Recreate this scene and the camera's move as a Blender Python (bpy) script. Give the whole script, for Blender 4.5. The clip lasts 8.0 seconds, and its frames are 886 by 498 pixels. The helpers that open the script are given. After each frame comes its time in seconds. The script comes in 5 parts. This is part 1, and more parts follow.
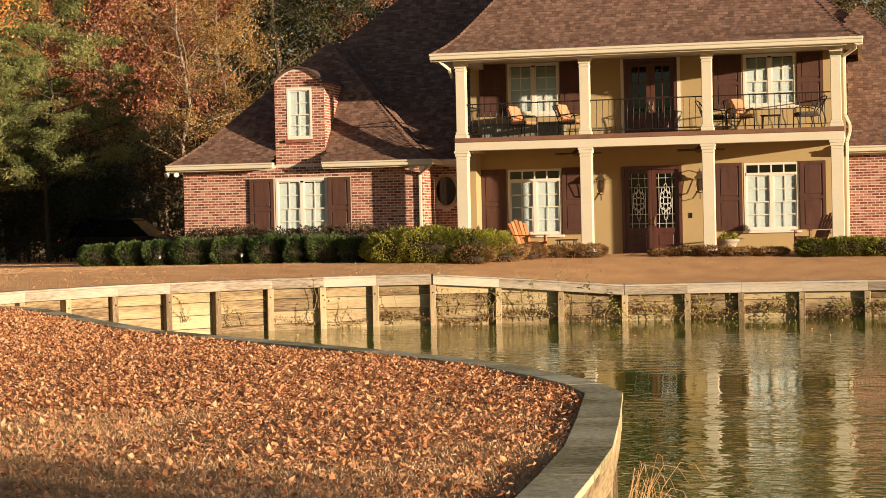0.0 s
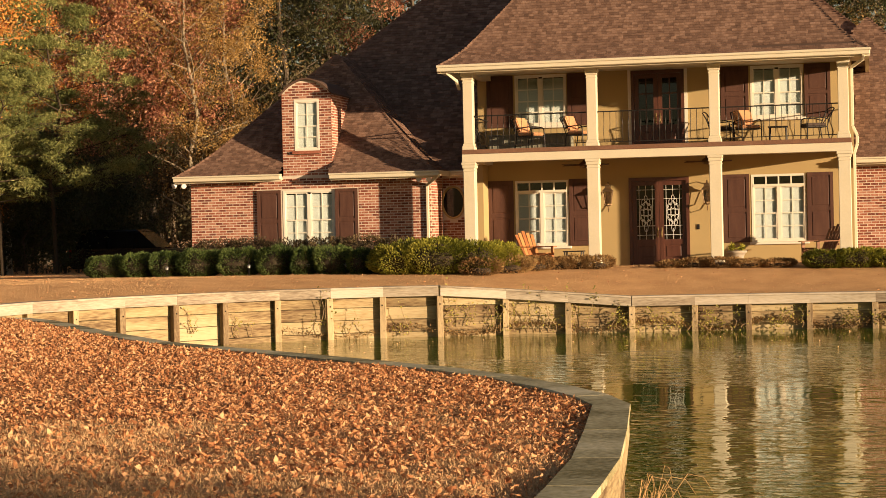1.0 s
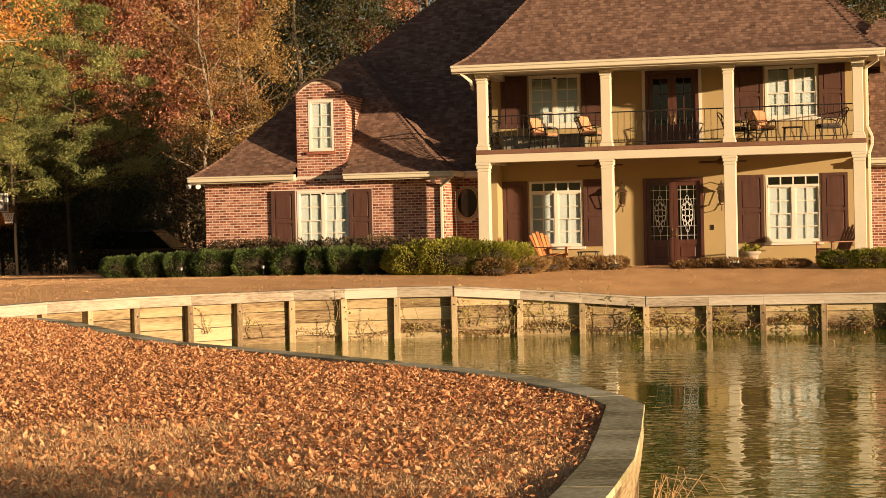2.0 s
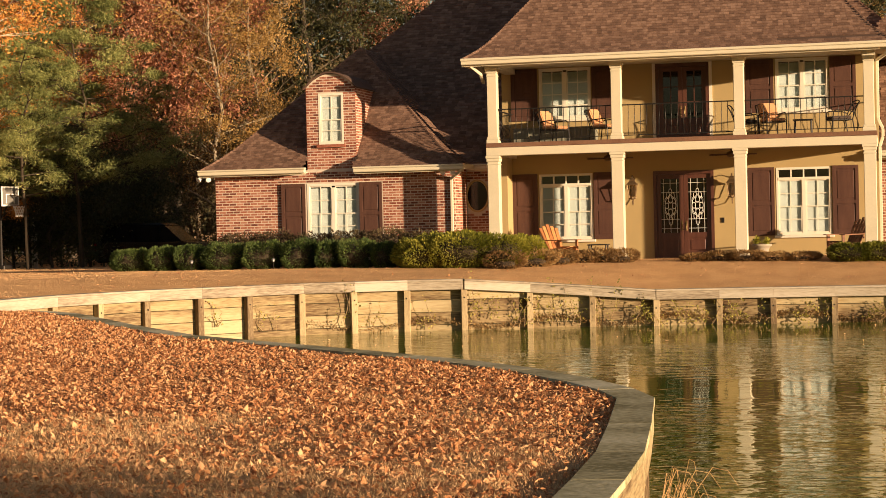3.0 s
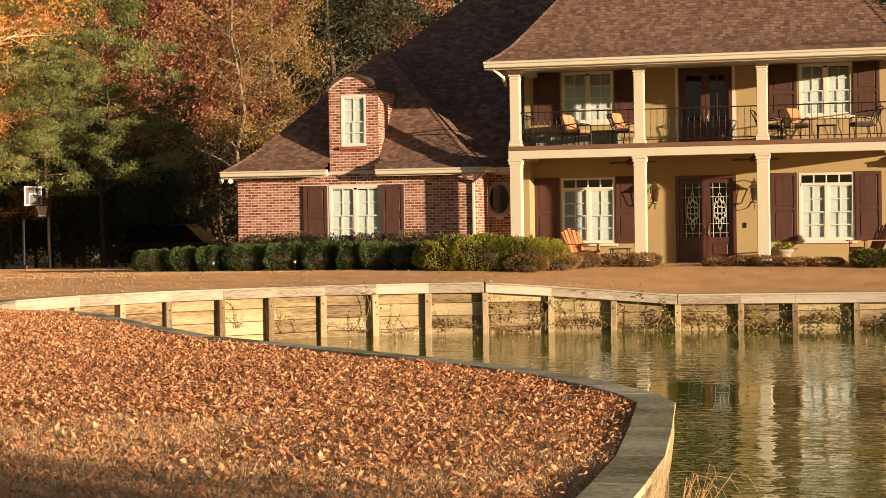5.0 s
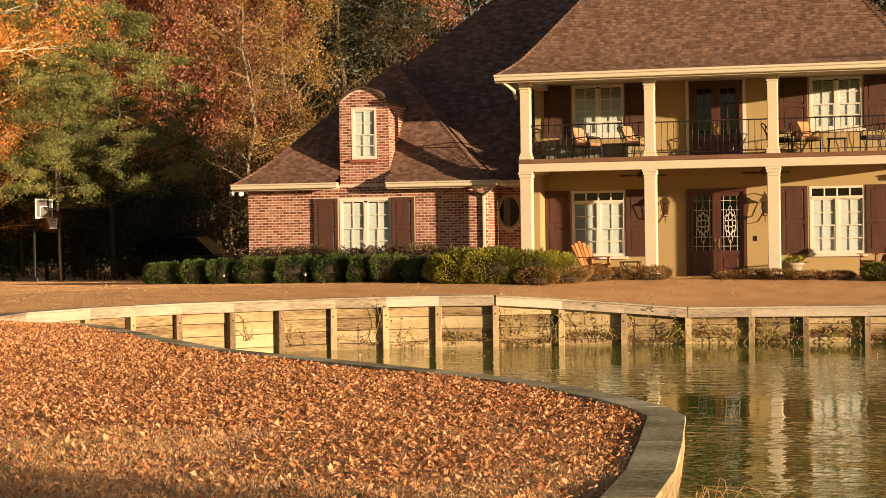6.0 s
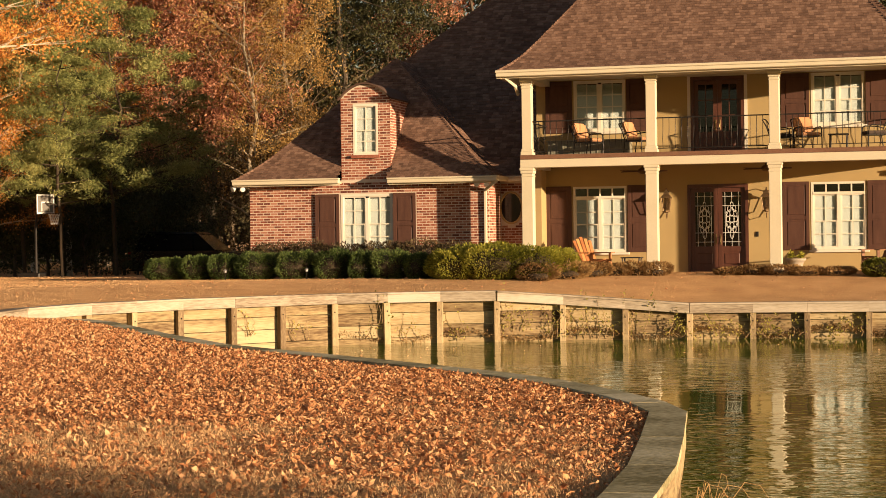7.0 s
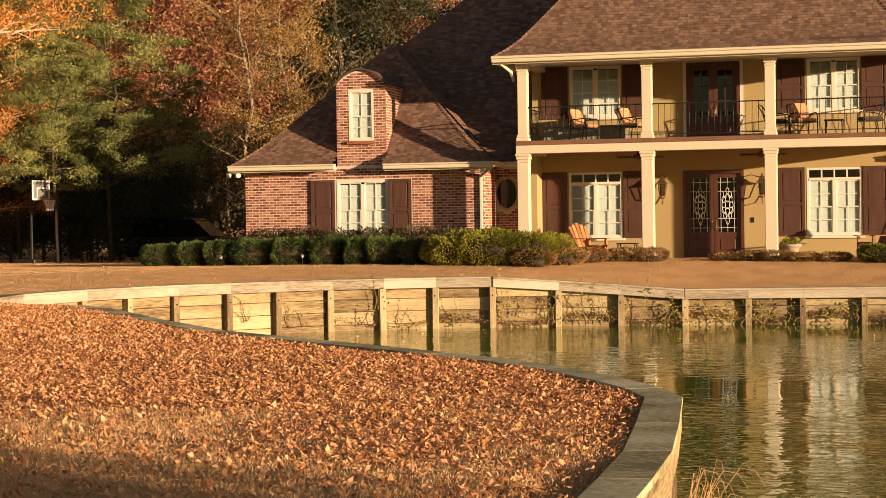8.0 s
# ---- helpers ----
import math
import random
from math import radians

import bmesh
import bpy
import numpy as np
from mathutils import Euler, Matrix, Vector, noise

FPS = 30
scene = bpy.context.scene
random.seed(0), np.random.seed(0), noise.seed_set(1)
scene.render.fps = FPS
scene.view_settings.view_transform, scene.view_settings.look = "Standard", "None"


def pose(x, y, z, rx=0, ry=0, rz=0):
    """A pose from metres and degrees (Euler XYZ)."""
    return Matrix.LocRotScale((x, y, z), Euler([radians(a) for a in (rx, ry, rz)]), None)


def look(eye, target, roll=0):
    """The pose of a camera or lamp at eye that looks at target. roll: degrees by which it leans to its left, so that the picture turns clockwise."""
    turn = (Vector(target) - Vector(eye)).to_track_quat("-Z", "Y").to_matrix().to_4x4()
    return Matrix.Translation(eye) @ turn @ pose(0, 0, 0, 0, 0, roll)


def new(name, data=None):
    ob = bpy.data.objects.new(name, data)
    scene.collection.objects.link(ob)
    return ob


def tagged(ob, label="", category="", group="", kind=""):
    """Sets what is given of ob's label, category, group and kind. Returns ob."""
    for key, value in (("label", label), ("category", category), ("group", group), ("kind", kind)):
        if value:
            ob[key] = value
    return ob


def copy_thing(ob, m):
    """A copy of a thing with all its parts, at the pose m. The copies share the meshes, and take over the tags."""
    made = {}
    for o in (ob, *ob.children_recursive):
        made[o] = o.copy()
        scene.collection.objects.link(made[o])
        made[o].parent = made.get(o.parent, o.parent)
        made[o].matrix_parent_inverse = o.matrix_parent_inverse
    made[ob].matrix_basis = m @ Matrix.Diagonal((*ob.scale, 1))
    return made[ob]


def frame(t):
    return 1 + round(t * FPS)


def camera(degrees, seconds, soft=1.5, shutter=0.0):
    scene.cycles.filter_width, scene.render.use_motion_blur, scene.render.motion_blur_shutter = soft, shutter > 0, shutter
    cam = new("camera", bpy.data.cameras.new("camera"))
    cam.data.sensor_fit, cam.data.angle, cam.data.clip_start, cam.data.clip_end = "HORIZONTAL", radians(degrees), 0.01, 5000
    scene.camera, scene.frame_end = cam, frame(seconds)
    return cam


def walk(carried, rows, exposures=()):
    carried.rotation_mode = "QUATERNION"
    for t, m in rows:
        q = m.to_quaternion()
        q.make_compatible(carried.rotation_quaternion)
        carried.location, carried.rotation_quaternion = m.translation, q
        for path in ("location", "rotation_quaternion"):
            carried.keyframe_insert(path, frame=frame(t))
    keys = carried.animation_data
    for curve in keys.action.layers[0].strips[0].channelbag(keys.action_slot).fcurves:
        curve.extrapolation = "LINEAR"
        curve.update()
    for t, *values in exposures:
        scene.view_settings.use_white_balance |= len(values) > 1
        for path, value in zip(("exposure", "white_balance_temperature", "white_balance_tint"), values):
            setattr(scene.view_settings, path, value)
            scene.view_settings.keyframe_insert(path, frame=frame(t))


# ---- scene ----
cam = camera(26.73, 8.0, soft=0.5)
EYE = (0.0, 0.0, 2.45)
# seconds, yaw to the left, pitch up, picture turned clockwise
ROWS = [
    (0.0, 12.600, -0.972, -1.300), (0.5, 12.652, -0.764, -1.277), (1.0, 12.814, -0.617, -1.300), (1.5, 13.039, -0.563, -1.275),
    (3.0, 13.562, -0.801, -1.330), (3.5, 13.690, -0.944, -1.273), (4.0, 13.856, -1.021, -1.160), (4.5, 14.033, -0.939, -1.005),
    (6.0, 14.529, -0.299, -0.836), (6.5, 14.594, -0.294, -0.838), (7.0, 14.576, -0.432, -0.826), (7.5, 14.504, -0.673, -0.810),
    (8.0, 14.451, -0.865, -0.845),
]
walk(cam, [(t, pose(*EYE, 90 + p, 0, yaw) @ pose(0, 0, 0, 0, 0, roll)) for t, yaw, p, roll in ROWS],
     exposures=[(0.0, 1.05, 5800, 18), (0.5, 1.0, 6400, 19), (1.5, 1.0, 6650, 21), (3.0, 1.0, 6600, 21), (4.5, 1.05, 5800, 18), (6.0, 1.0, 6750, 22), (8.0, 1.0, 6700, 21)])

# ---- light: a low late sun from the front right, clear sky ----
SUN_EL, SUN_AZ = 5.7, 65.5            # degrees above the horizon; degrees to the right of the house front's normal
sun_dir = Vector((math.sin(radians(SUN_AZ)) * math.cos(radians(SUN_EL)), -math.cos(radians(SUN_AZ)) * math.cos(radians(SUN_EL)), math.sin(radians(SUN_EL))))
sun = new("sun", bpy.data.lights.new("sun", "SUN"))
sun.data.energy, sun.data.angle, sun.data.color = 5.0, radians(0.53), (1.0, 0.77, 0.47)
sun.matrix_world = look(sun_dir * 100, (0, 0, 0))
world = bpy.data.worlds.new("sky")
scene.world = world
world.use_nodes = True
wn = world.node_tree
sky = wn.nodes.new("ShaderNodeTexSky")
sky.sky_type, sky.sun_disc = "NISHITA", False
sky.sun_elevation, sky.sun_rotation = radians(SUN_EL), radians(180 - SUN_AZ)
wn.links.new(sky.outputs[0], wn.nodes["Background"].inputs[0])
wn.nodes["Background"].inputs[1].default_value = 0.056

# ---- materials ----
def material(name, dark, light, rough=0.8, scale=4.0, fine=40.0, stretch=(1, 1, 1), bump=0.3, bump_dist=0.01, metal=0.0,
             vary=0.0, by="object", spec=0.3, mid=None, trans=0.0, detail=6.0, world=False):
    """Two scales of noise between two colours, a spread of tone from piece to piece, and a fine relief."""
    m = bpy.data.materials.new(name)
    m.use_nodes = True
    nt = m.node_tree
    n, l = nt.nodes, nt.links
    bsdf = n["Principled BSDF"]
    co = n.new("ShaderNodeTexCoord") if not world else n.new("ShaderNodeNewGeometry")
    mp = n.new("ShaderNodeMapping")
    mp.inputs["Scale"].default_value = stretch
    l.new(co.outputs["Position" if world else "Object"], mp.inputs[0])
    if vary:
        if by == "object":
            rnd = n.new("ShaderNodeObjectInfo").outputs["Random"]
        else:
            rnd = n.new("ShaderNodeNewGeometry").outputs["Random Per Island"]
        off = n.new("ShaderNodeVectorMath")
        off.operation = "SCALE"
        off.inputs[0].default_value = (31.0, 17.0, 23.0)
        l.new(rnd, off.inputs["Scale"])
        l.new(off.outputs[0], mp.inputs["Location"])
    big = n.new("ShaderNodeTexNoise")
    big.inputs["Scale"].default_value, big.inputs["Detail"].default_value = scale, detail
    l.new(mp.outputs[0], big.inputs["Vector"])
    small = n.new("ShaderNodeTexNoise")
    small.inputs["Scale"].default_value, small.inputs["Detail"].default_value = fine, 3.0
    l.new(mp.outputs[0], small.inputs["Vector"])
    mix = n.new("ShaderNodeMath")
    mix.operation = "MULTIPLY_ADD"
    mix.inputs[1].default_value = 0.45
    l.new(small.outputs[0], mix.inputs[0])
    half = n.new("ShaderNodeMath")
    half.operation = "MULTIPLY"
    half.inputs[1].default_value = 0.55
    l.new(big.outputs[0], half.inputs[0])
    l.new(half.outputs[0], mix.inputs[2])
    fac = mix.outputs[0]
    if vary:
        add = n.new("ShaderNodeMath")
        add.operation = "MULTIPLY_ADD"
        add.inputs[1].default_value = vary
        l.new(rnd, add.inputs[0])
        sub = n.new("ShaderNodeMath")
        sub.operation = "SUBTRACT"
        sub.inputs[1].default_value = vary / 2
        l.new(fac, sub.inputs[0])
        l.new(sub.outputs[0], add.inputs[2])
        fac = add.outputs[0]
    ramp = n.new("ShaderNodeValToRGB")
    e = ramp.color_ramp.elements
    e[0].position, e[1].position = 0.3, 0.7
    e[0].color, e[1].color = (*dark, 1), (*light, 1)
    if mid:
        k = e.new(0.5)
        k.color = (*mid, 1)
    l.new(fac, ramp.inputs[0])
    l.new(ramp.outputs[0], bsdf.inputs["Base Color"])
    bsdf.inputs["Roughness"].default_value, bsdf.inputs["Metallic"].default_value = rough, metal
    bsdf.inputs["Specular IOR Level"].default_value = spec
    if bump:
        b = n.new("ShaderNodeBump")
        b.inputs["Strength"].default_value, b.inputs["Distance"].default_value = bump, bump_dist
        l.new(mix.outputs[0], b.inputs["Height"])
        l.new(b.outputs[0], bsdf.inputs["Normal"])
    if trans:                         # leaves let some light through
        t = n.new("ShaderNodeBsdfTranslucent")
        l.new(ramp.outputs[0], t.inputs[0])
        ms = n.new("ShaderNodeMixShader")
        ms.inputs[0].default_value = trans
        l.new(bsdf.outputs[0], ms.inputs[1])
        l.new(t.outputs[0], ms.inputs[2])
        l.new(ms.outputs[0], n["Material Output"].inputs[0])
    return m


M_lawn = material("dormant_grass", (0.48, 0.26, 0.115), (0.76, 0.46, 0.225), 0.95, 1.3, 34.0, bump=1.0, bump_dist=0.06, mid=(0.63, 0.36, 0.16), spec=0.1, world=True)
M_straw = material("dry_grass_blade", (0.46, 0.27, 0.13), (0.72, 0.47, 0.24), 0.9, 3, 30, vary=0.5, by="island", bump=0, spec=0.15)
M_leaf_fallen = material("fallen_leaf", (0.38, 0.155, 0.066), (0.86, 0.50, 0.255), 0.75, 5, 60, vary=0.60, by="island", bump=0.2, mid=(0.68, 0.325, 0.135), spec=0.2, trans=0.36)
M_wood_grey = material("weathered_timber", (0.20, 0.17, 0.080), (0.68, 0.60, 0.40), 0.9, 1.8, 22.0, (1, 1, 1), 0.5, 0.012, vary=0.3, mid=(0.46, 0.40, 0.235), spec=0.1)
M_wood_pale = material("pale_treated_timber", (0.11, 0.066, 0.032), (0.44, 0.355, 0.205), 0.85, 0.9, 8.0, (0.6, 0.6, 5.0), 0.5, 0.012, vary=0.28, mid=(0.315, 0.235, 0.120))
M_wood_rail = material("pale_rail_timber", (0.17, 0.13, 0.088), (0.46, 0.40, 0.315), 0.85, 1.1, 10.0, (0.6, 0.6, 4.0), 0.5, 0.012, vary=0.28, mid=(0.345, 0.292, 0.215))
M_wood_post = material("timber_post", (0.13, 0.085, 0.045), (0.48, 0.37, 0.21), 0.85, 2.0, 25.0, (3, 3, 0.5), 0.4, 0.008, vary=0.35)
M_stucco = material("tan_stucco", (0.345, 0.255, 0.115), (0.43, 0.32, 0.15), 0.9, 0.7, 60.0, bump=0.35, bump_dist=0.006)
M_trim = material("cream_paint", (0.55, 0.49, 0.345), (0.62, 0.56, 0.415), 0.55, 1.5, 30.0, bump=0.05)
M_white = material("white_window_paint", (0.64, 0.60, 0.49), (0.71, 0.67, 0.56), 0.5, 2.0, 30.0, bump=0.03)
M_blind = material("white_blind", (0.60, 0.60, 0.55), (0.70, 0.70, 0.65), 0.7, 2.0, 20.0, bump=0)
M_shutter = material("brown_shutter_paint", (0.060, 0.026, 0.018), (0.105, 0.050, 0.034), 0.6, 2.5, 40.0, (4, 4, 0.6), 0.15, 0.004)
M_door = material("mahogany_door", (0.055, 0.018, 0.012), (0.115, 0.045, 0.028), 0.4, 2.5, 40.0, (4, 4, 0.6), 0.15, 0.004, spec=0.5)
M_brick = material("red_brick", (0.125, 0.040, 0.028), (0.40, 0.20, 0.135), 0.9, 12.0, 70.0, vary=0.42, by="island", bump=0.4, bump_dist=0.006, mid=(0.27, 0.082, 0.045))
M_brick_one = material("red_brick_single", (0.125, 0.040, 0.028), (0.40, 0.20, 0.135), 0.9, 12.0, 70.0, vary=0.42, by="object", bump=0.4, bump_dist=0.006, mid=(0.27, 0.082, 0.045))
M_mortar = material("mortar", (0.50, 0.42, 0.33), (0.66, 0.57, 0.46), 0.95, 4.0, 80.0, bump=0.3)
M_shingle = material("brown_shingle", (0.100, 0.058, 0.041), (0.300, 0.187, 0.132), 0.95, 6.0, 70.0, vary=0.24, by="island", bump=0.5, bump_dist=0.006, mid=(0.180, 0.106, 0.074), spec=0.15)
M_shingle_one = material("brown_shingle_single", (0.100, 0.058, 0.041), (0.300, 0.187, 0.132), 0.95, 6.0, 70.0, vary=0.24, by="object", bump=0.5, bump_dist=0.006, mid=(0.180, 0.106, 0.074), spec=0.15)
M_felt = material("roof_felt", (0.06, 0.035, 0.025), (0.11, 0.065, 0.045), 0.95, 3.0, 50.0)
M_deck = material("brown_deck_edge", (0.13, 0.062, 0.036), (0.22, 0.115, 0.068), 0.8, 2.0, 30.0)
M_iron = material("black_iron", (0.012, 0.010, 0.009), (0.03, 0.026, 0.022), 0.5, 6, 60, bump=0.1, metal=0.3)
M_concrete = material("porch_concrete", (0.30, 0.26, 0.21), (0.42, 0.37, 0.30), 0.9, 2.0, 40.0)
# indoor shade put into the colour: room walls near black despite the sun
M_room_shade = material("shade_black_room_wall", (0.02, 0.018, 0.015), (0.035, 0.03, 0.025), 0.9, 2.0, 20.0, bump=0)


def glass(name, tint=(0.9, 0.95, 0.95), mixin=0.82):
    m = bpy.data.materials.new(name)
    m.use_nodes = True
    n, l = m.node_tree.nodes, m.node_tree.links
    n.remove(n["Principled BSDF"])
    tr, gl, mx, fr = n.new("ShaderNodeBsdfTransparent"), n.new("ShaderNodeBsdfGlossy"), n.new("ShaderNodeMixShader"), n.new("ShaderNodeFresnel")
    tr.inputs[0].default_value = (*tint, 1)
    gl.inputs["Roughness"].default_value = 0.03
    fr.inputs[0].default_value = 1.6
    l.new(fr.outputs[0], mx.inputs[0])
    l.new(tr.outputs[0], mx.inputs[1])
    l.new(gl.outputs[0], mx.inputs[2])
    l.new(mx.outputs[0], n["Material Output"].inputs[0])
    return m


M_glass = glass("window_glass")


def water_material():
    m = bpy.data.materials.new("pond_water")
    m.use_nodes = True
    n, l = m.node_tree.nodes, m.node_tree.links
    b = n["Principled BSDF"]
    b.inputs["Base Color"].default_value = (0.110, 0.165, 0.009, 1)
    b.inputs["Roughness"].default_value = 0.02
    b.inputs["IOR"].default_value = 1.5
    b.inputs["Specular IOR Level"].default_value = 0.5
    geo, mp, mp2 = n.new("ShaderNodeNewGeometry"), n.new("ShaderNodeMapping"), n.new("ShaderNodeMapping")
    mp.inputs["Scale"].default_value = (1.1, 1.75, 1.0)
    mp.inputs["Rotation"].default_value = (0, 0, radians(6))
    mp2.inputs["Scale"].default_value = (0.35, 0.6, 1.0)
    w1, w2, amp = n.new("ShaderNodeTexNoise"), n.new("ShaderNodeTexNoise"), n.new("ShaderNodeTexNoise")
    w1.inputs["Scale"].default_value, w1.inputs["Detail"].default_value = 2.0, 2.0
    w2.inputs["Scale"].default_value, w2.inputs["Detail"].default_value = 8.0, 1.0
    amp.inputs["Scale"].default_value, amp.inputs["Detail"].default_value = 0.35, 2.0
    for k in (mp, mp2):
        l.new(geo.outputs["Position"], k.inputs[0])
    l.new(mp.outputs[0], w1.inputs["Vector"])
    l.new(mp.outputs[0], w2.inputs["Vector"])
    l.new(mp2.outputs[0], amp.inputs["Vector"])
    mul, add, mr = n.new("ShaderNodeMath"), n.new("ShaderNodeMath"), n.new("ShaderNodeMapRange")
    add.operation, mul.operation = "MULTIPLY_ADD", "MULTIPLY"
    add.inputs[1].default_value = 0.035
    l.new(w2.outputs[0], add.inputs[0])
    l.new(w1.outputs[0], add.inputs[2])
    mr.inputs["From Min"].default_value, mr.inputs["From Max"].default_value = 0.35, 0.65
    mr.inputs["To Min"].default_value, mr.inputs["To Max"].default_value = 0.25, 2.1
    l.new(amp.outputs[0], mr.inputs["Value"])
    l.new(add.outputs[0], mul.inputs[0])
    l.new(mr.outputs[0], mul.inputs[1])
    bp = n.new("ShaderNodeBump")
    bp.inputs["Strength"].default_value, bp.inputs["Distance"].default_value = 1.0, 0.014
    l.new(mul.outputs[0], bp.inputs["Height"])
    l.new(bp.outputs[0], b.inputs["Normal"])
    return m


M_water = water_material()

# ---- builders ----
ORG = {}
R = random.Random(7)


def thing(name, org, label, category, group="", kind=""):
    ob = new(name)
    ob.location = org
    ORG[ob] = Vector(org)
    return tagged(ob, label, category, group, kind)


def mesh_of(name, bm, mat):
    me = bpy.data.meshes.new(name)
    bmesh.ops.remove_doubles(bm, verts=bm.verts, dist=1e-5)
    bmesh.ops.recalc_face_normals(bm, faces=bm.faces)
    bm.to_mesh(me)
    bm.free()
    me.materials.append(mat)
    return me


def part(name, bm, mat, parent, label="", smooth=False):
    """A mesh under a thing or a part; bm holds places in the world (or in the thing's own space where it is built at the origin)."""
    org = ORG[parent]
    bmesh.ops.translate(bm, verts=bm.verts, vec=-org)
    me = mesh_of(name, bm, mat)
    if smooth:
        me.shade_smooth()
    ob = new(name, me)
    ob.parent = parent
    ORG[ob] = org
    return tagged(ob, label)


def single(name, bm, mat, org, label, category, group="", kind="", smooth=False):
    bmesh.ops.translate(bm, verts=bm.verts, vec=-Vector(org))
    me = mesh_of(name, bm, mat)
    if smooth:
        me.shade_smooth()
    ob = new(name, me)
    ob.location = org
    ORG[ob] = Vector(org)
    return tagged(ob, label, category, group, kind)


def box(bm, x0, x1, y0, y1, z0, z1, bevel=0.0):
    vs = bmesh.ops.create_cube(bm, size=1.0)["verts"]
    for v in vs:
        v.co = Vector((x0 + (v.co.x + 0.5) * (x1 - x0), y0 + (v.co.y + 0.5) * (y1 - y0), z0 + (v.co.z + 0.5) * (z1 - z0)))
    if bevel:
        es = list({e for v in vs for e in v.link_edges})
        bmesh.ops.bevel(bm, geom=es, offset=bevel, segments=1, affect="EDGES")
    return bm


def boxes(*rows, bevel=0.0):
    bm = bmesh.new()
    for r in rows:
        box(bm, *r, bevel=bevel)
    return bm


def beam(bm, a, b, w, h, up=(0, 0, 1), bevel=0.0):
    """A bar of section w x h from a to b."""
    a, b = Vector(a), Vector(b)
    d = (b - a).normalized()
    s = d.cross(Vector(up))
    if s.length < 1e-4:
        s = d.cross(Vector((1, 0, 0)))
    s.normalize()
    u = s.cross(d).normalized()
    vs = []
    for p in (a, b):
        for i, j in ((-1, -1), (1, -1), (1, 1), (-1, 1)):
            vs.append(bm.verts.new(p + s * (i * w / 2) + u * (j * h / 2)))
    fs = [bm.faces.new([vs[i] for i in q]) for q in ((3, 2, 1, 0), (4, 5, 6, 7), (0, 1, 5, 4), (1, 2, 6, 5), (2, 3, 7, 6), (3, 0, 4, 7))]
    if bevel:
        bmesh.ops.bevel(bm, geom=list({e for f in fs for e in f.edges}), offset=bevel, segments=1, affect="EDGES")
    return bm


def tube(bm, pts, radii, sides=6, cap=True):
    """A tapered round tube along points."""
    rings = []
    pts = [Vector(p) for p in pts]
    ref = Vector((0.3, 0.2, 1)).normalized()
    for i, p in enumerate(pts):
        d = (pts[min(i + 1, len(pts) - 1)] - pts[max(i - 1, 0)]).normalized()
        s = d.cross(ref)
        if s.length < 1e-3:
            s = d.cross(Vector((1, 0, 0)))
        s.normalize()
        u = d.cross(s)
        r = radii[i] if isinstance(radii, (list, tuple)) else radii
        rings.append([bm.verts.new(p + (s * math.cos(k * math.tau / sides) + u * math.sin(k * math.tau / sides)) * r) for k in range(sides)])
    for a, b in zip(rings, rings[1:]):
        for k in range(sides):
            bm.faces.new((a[k], a[(k + 1) % sides], b[(k + 1) % sides], b[k]))
    if cap:
        bm.faces.new(rings[0][::-1])
        bm.faces.new(rings[-1])
    return bm


def lathe(bm, centre, profile, sides=16):
    """A turned form: profile rows of (radius, height) about centre."""
    c = Vector(centre)
    rings = [[bm.verts.new(c + Vector((r * math.cos(k * math.tau / sides), r * math.sin(k * math.tau / sides), h))) for k in range(sides)] for r, h in profile]
    for a, b in zip(rings, rings[1:]):
        for k in range(sides):
            bm.faces.new((a[k], a[(k + 1) % sides], b[(k + 1) % sides], b[k]))
    bm.faces.new(rings[0][::-1])
    bm.faces.new(rings[-1])
    return bm


def holed(bm, x0, x1, z0, z1, y0, y1, holes):
    """A wall along x with openings (x0, x1, z0, z1) through it."""
    xs = sorted({x0, x1, *[h[0] for h in holes], *[h[1] for h in holes]})
    for a, b in zip(xs, xs[1:]):
        cuts = sorted((h[2], h[3]) for h in holes if h[0] <= a + 1e-6 and h[1] >= b - 1e-6)
        z = z0
        for c0, c1 in cuts:
            if c0 > z + 1e-6:
                box(bm, a, b, y0, y1, z, c0)
            z = c1
        if z1 > z + 1e-6:
            box(bm, a, b, y0, y1, z, z1)
    return bm

# ---- the banks, the pond and the ground ----
FAR = [(-16.45, 30.25), (-16.85, 32.4), (-16.6, 34.9), (-15.5, 37.1), (-13.08, 39.95), (-10.87, 41.1), (-9.53, 41.36), (-8.15, 41.9), (-6.72, 42.2), (-5.28, 42.4),
       (-3.87, 42.7), (-1.31, 43.0), (0.22, 43.1), (8.0, 43.5), (30.0, 45.0), (70.0, 46.0)]
NEAR = [(-16.45, 30.25), (-15.3, 30.2), (-14.1, 29.7), (-13.2, 28.75), (-11.9, 26.9), (-10.6, 25.0), (-8.75, 22.55), (-7.66, 21.5), (-5.6, 19.55), (-4.0, 17.95), (-3.2, 16.95), (-2.47, 15.75), (-2.06, 14.95),
        (-1.80, 14.2), (-1.60, 12.42), (-1.45, 10.91), (-1.40, 9.72), (-1.38, 8.9), (-1.3, 7.4), (-0.9, 5.6), (0.0, 3.8), (1.4, 2.2), (3.4, 1.1), (7.0, 0.6), (14.0, 0.3), (40.0, 0.0)]
POND = NEAR + [(70.0, 0.0)] + FAR[:0:-1]


def cap_far(x):
    return 1.17 if x < -9.5 else (1.17 - 0.335 * (x + 9.5) / 4.2 if x < -5.3 else 0.83)


NEAR_CAP = 1.08


def inside(x, y, poly):
    """Whether places lie within a polygon (numbers or arrays)."""
    x, y = np.asarray(x, float), np.asarray(y, float)
    c = np.zeros(np.broadcast(x, y).shape, bool)
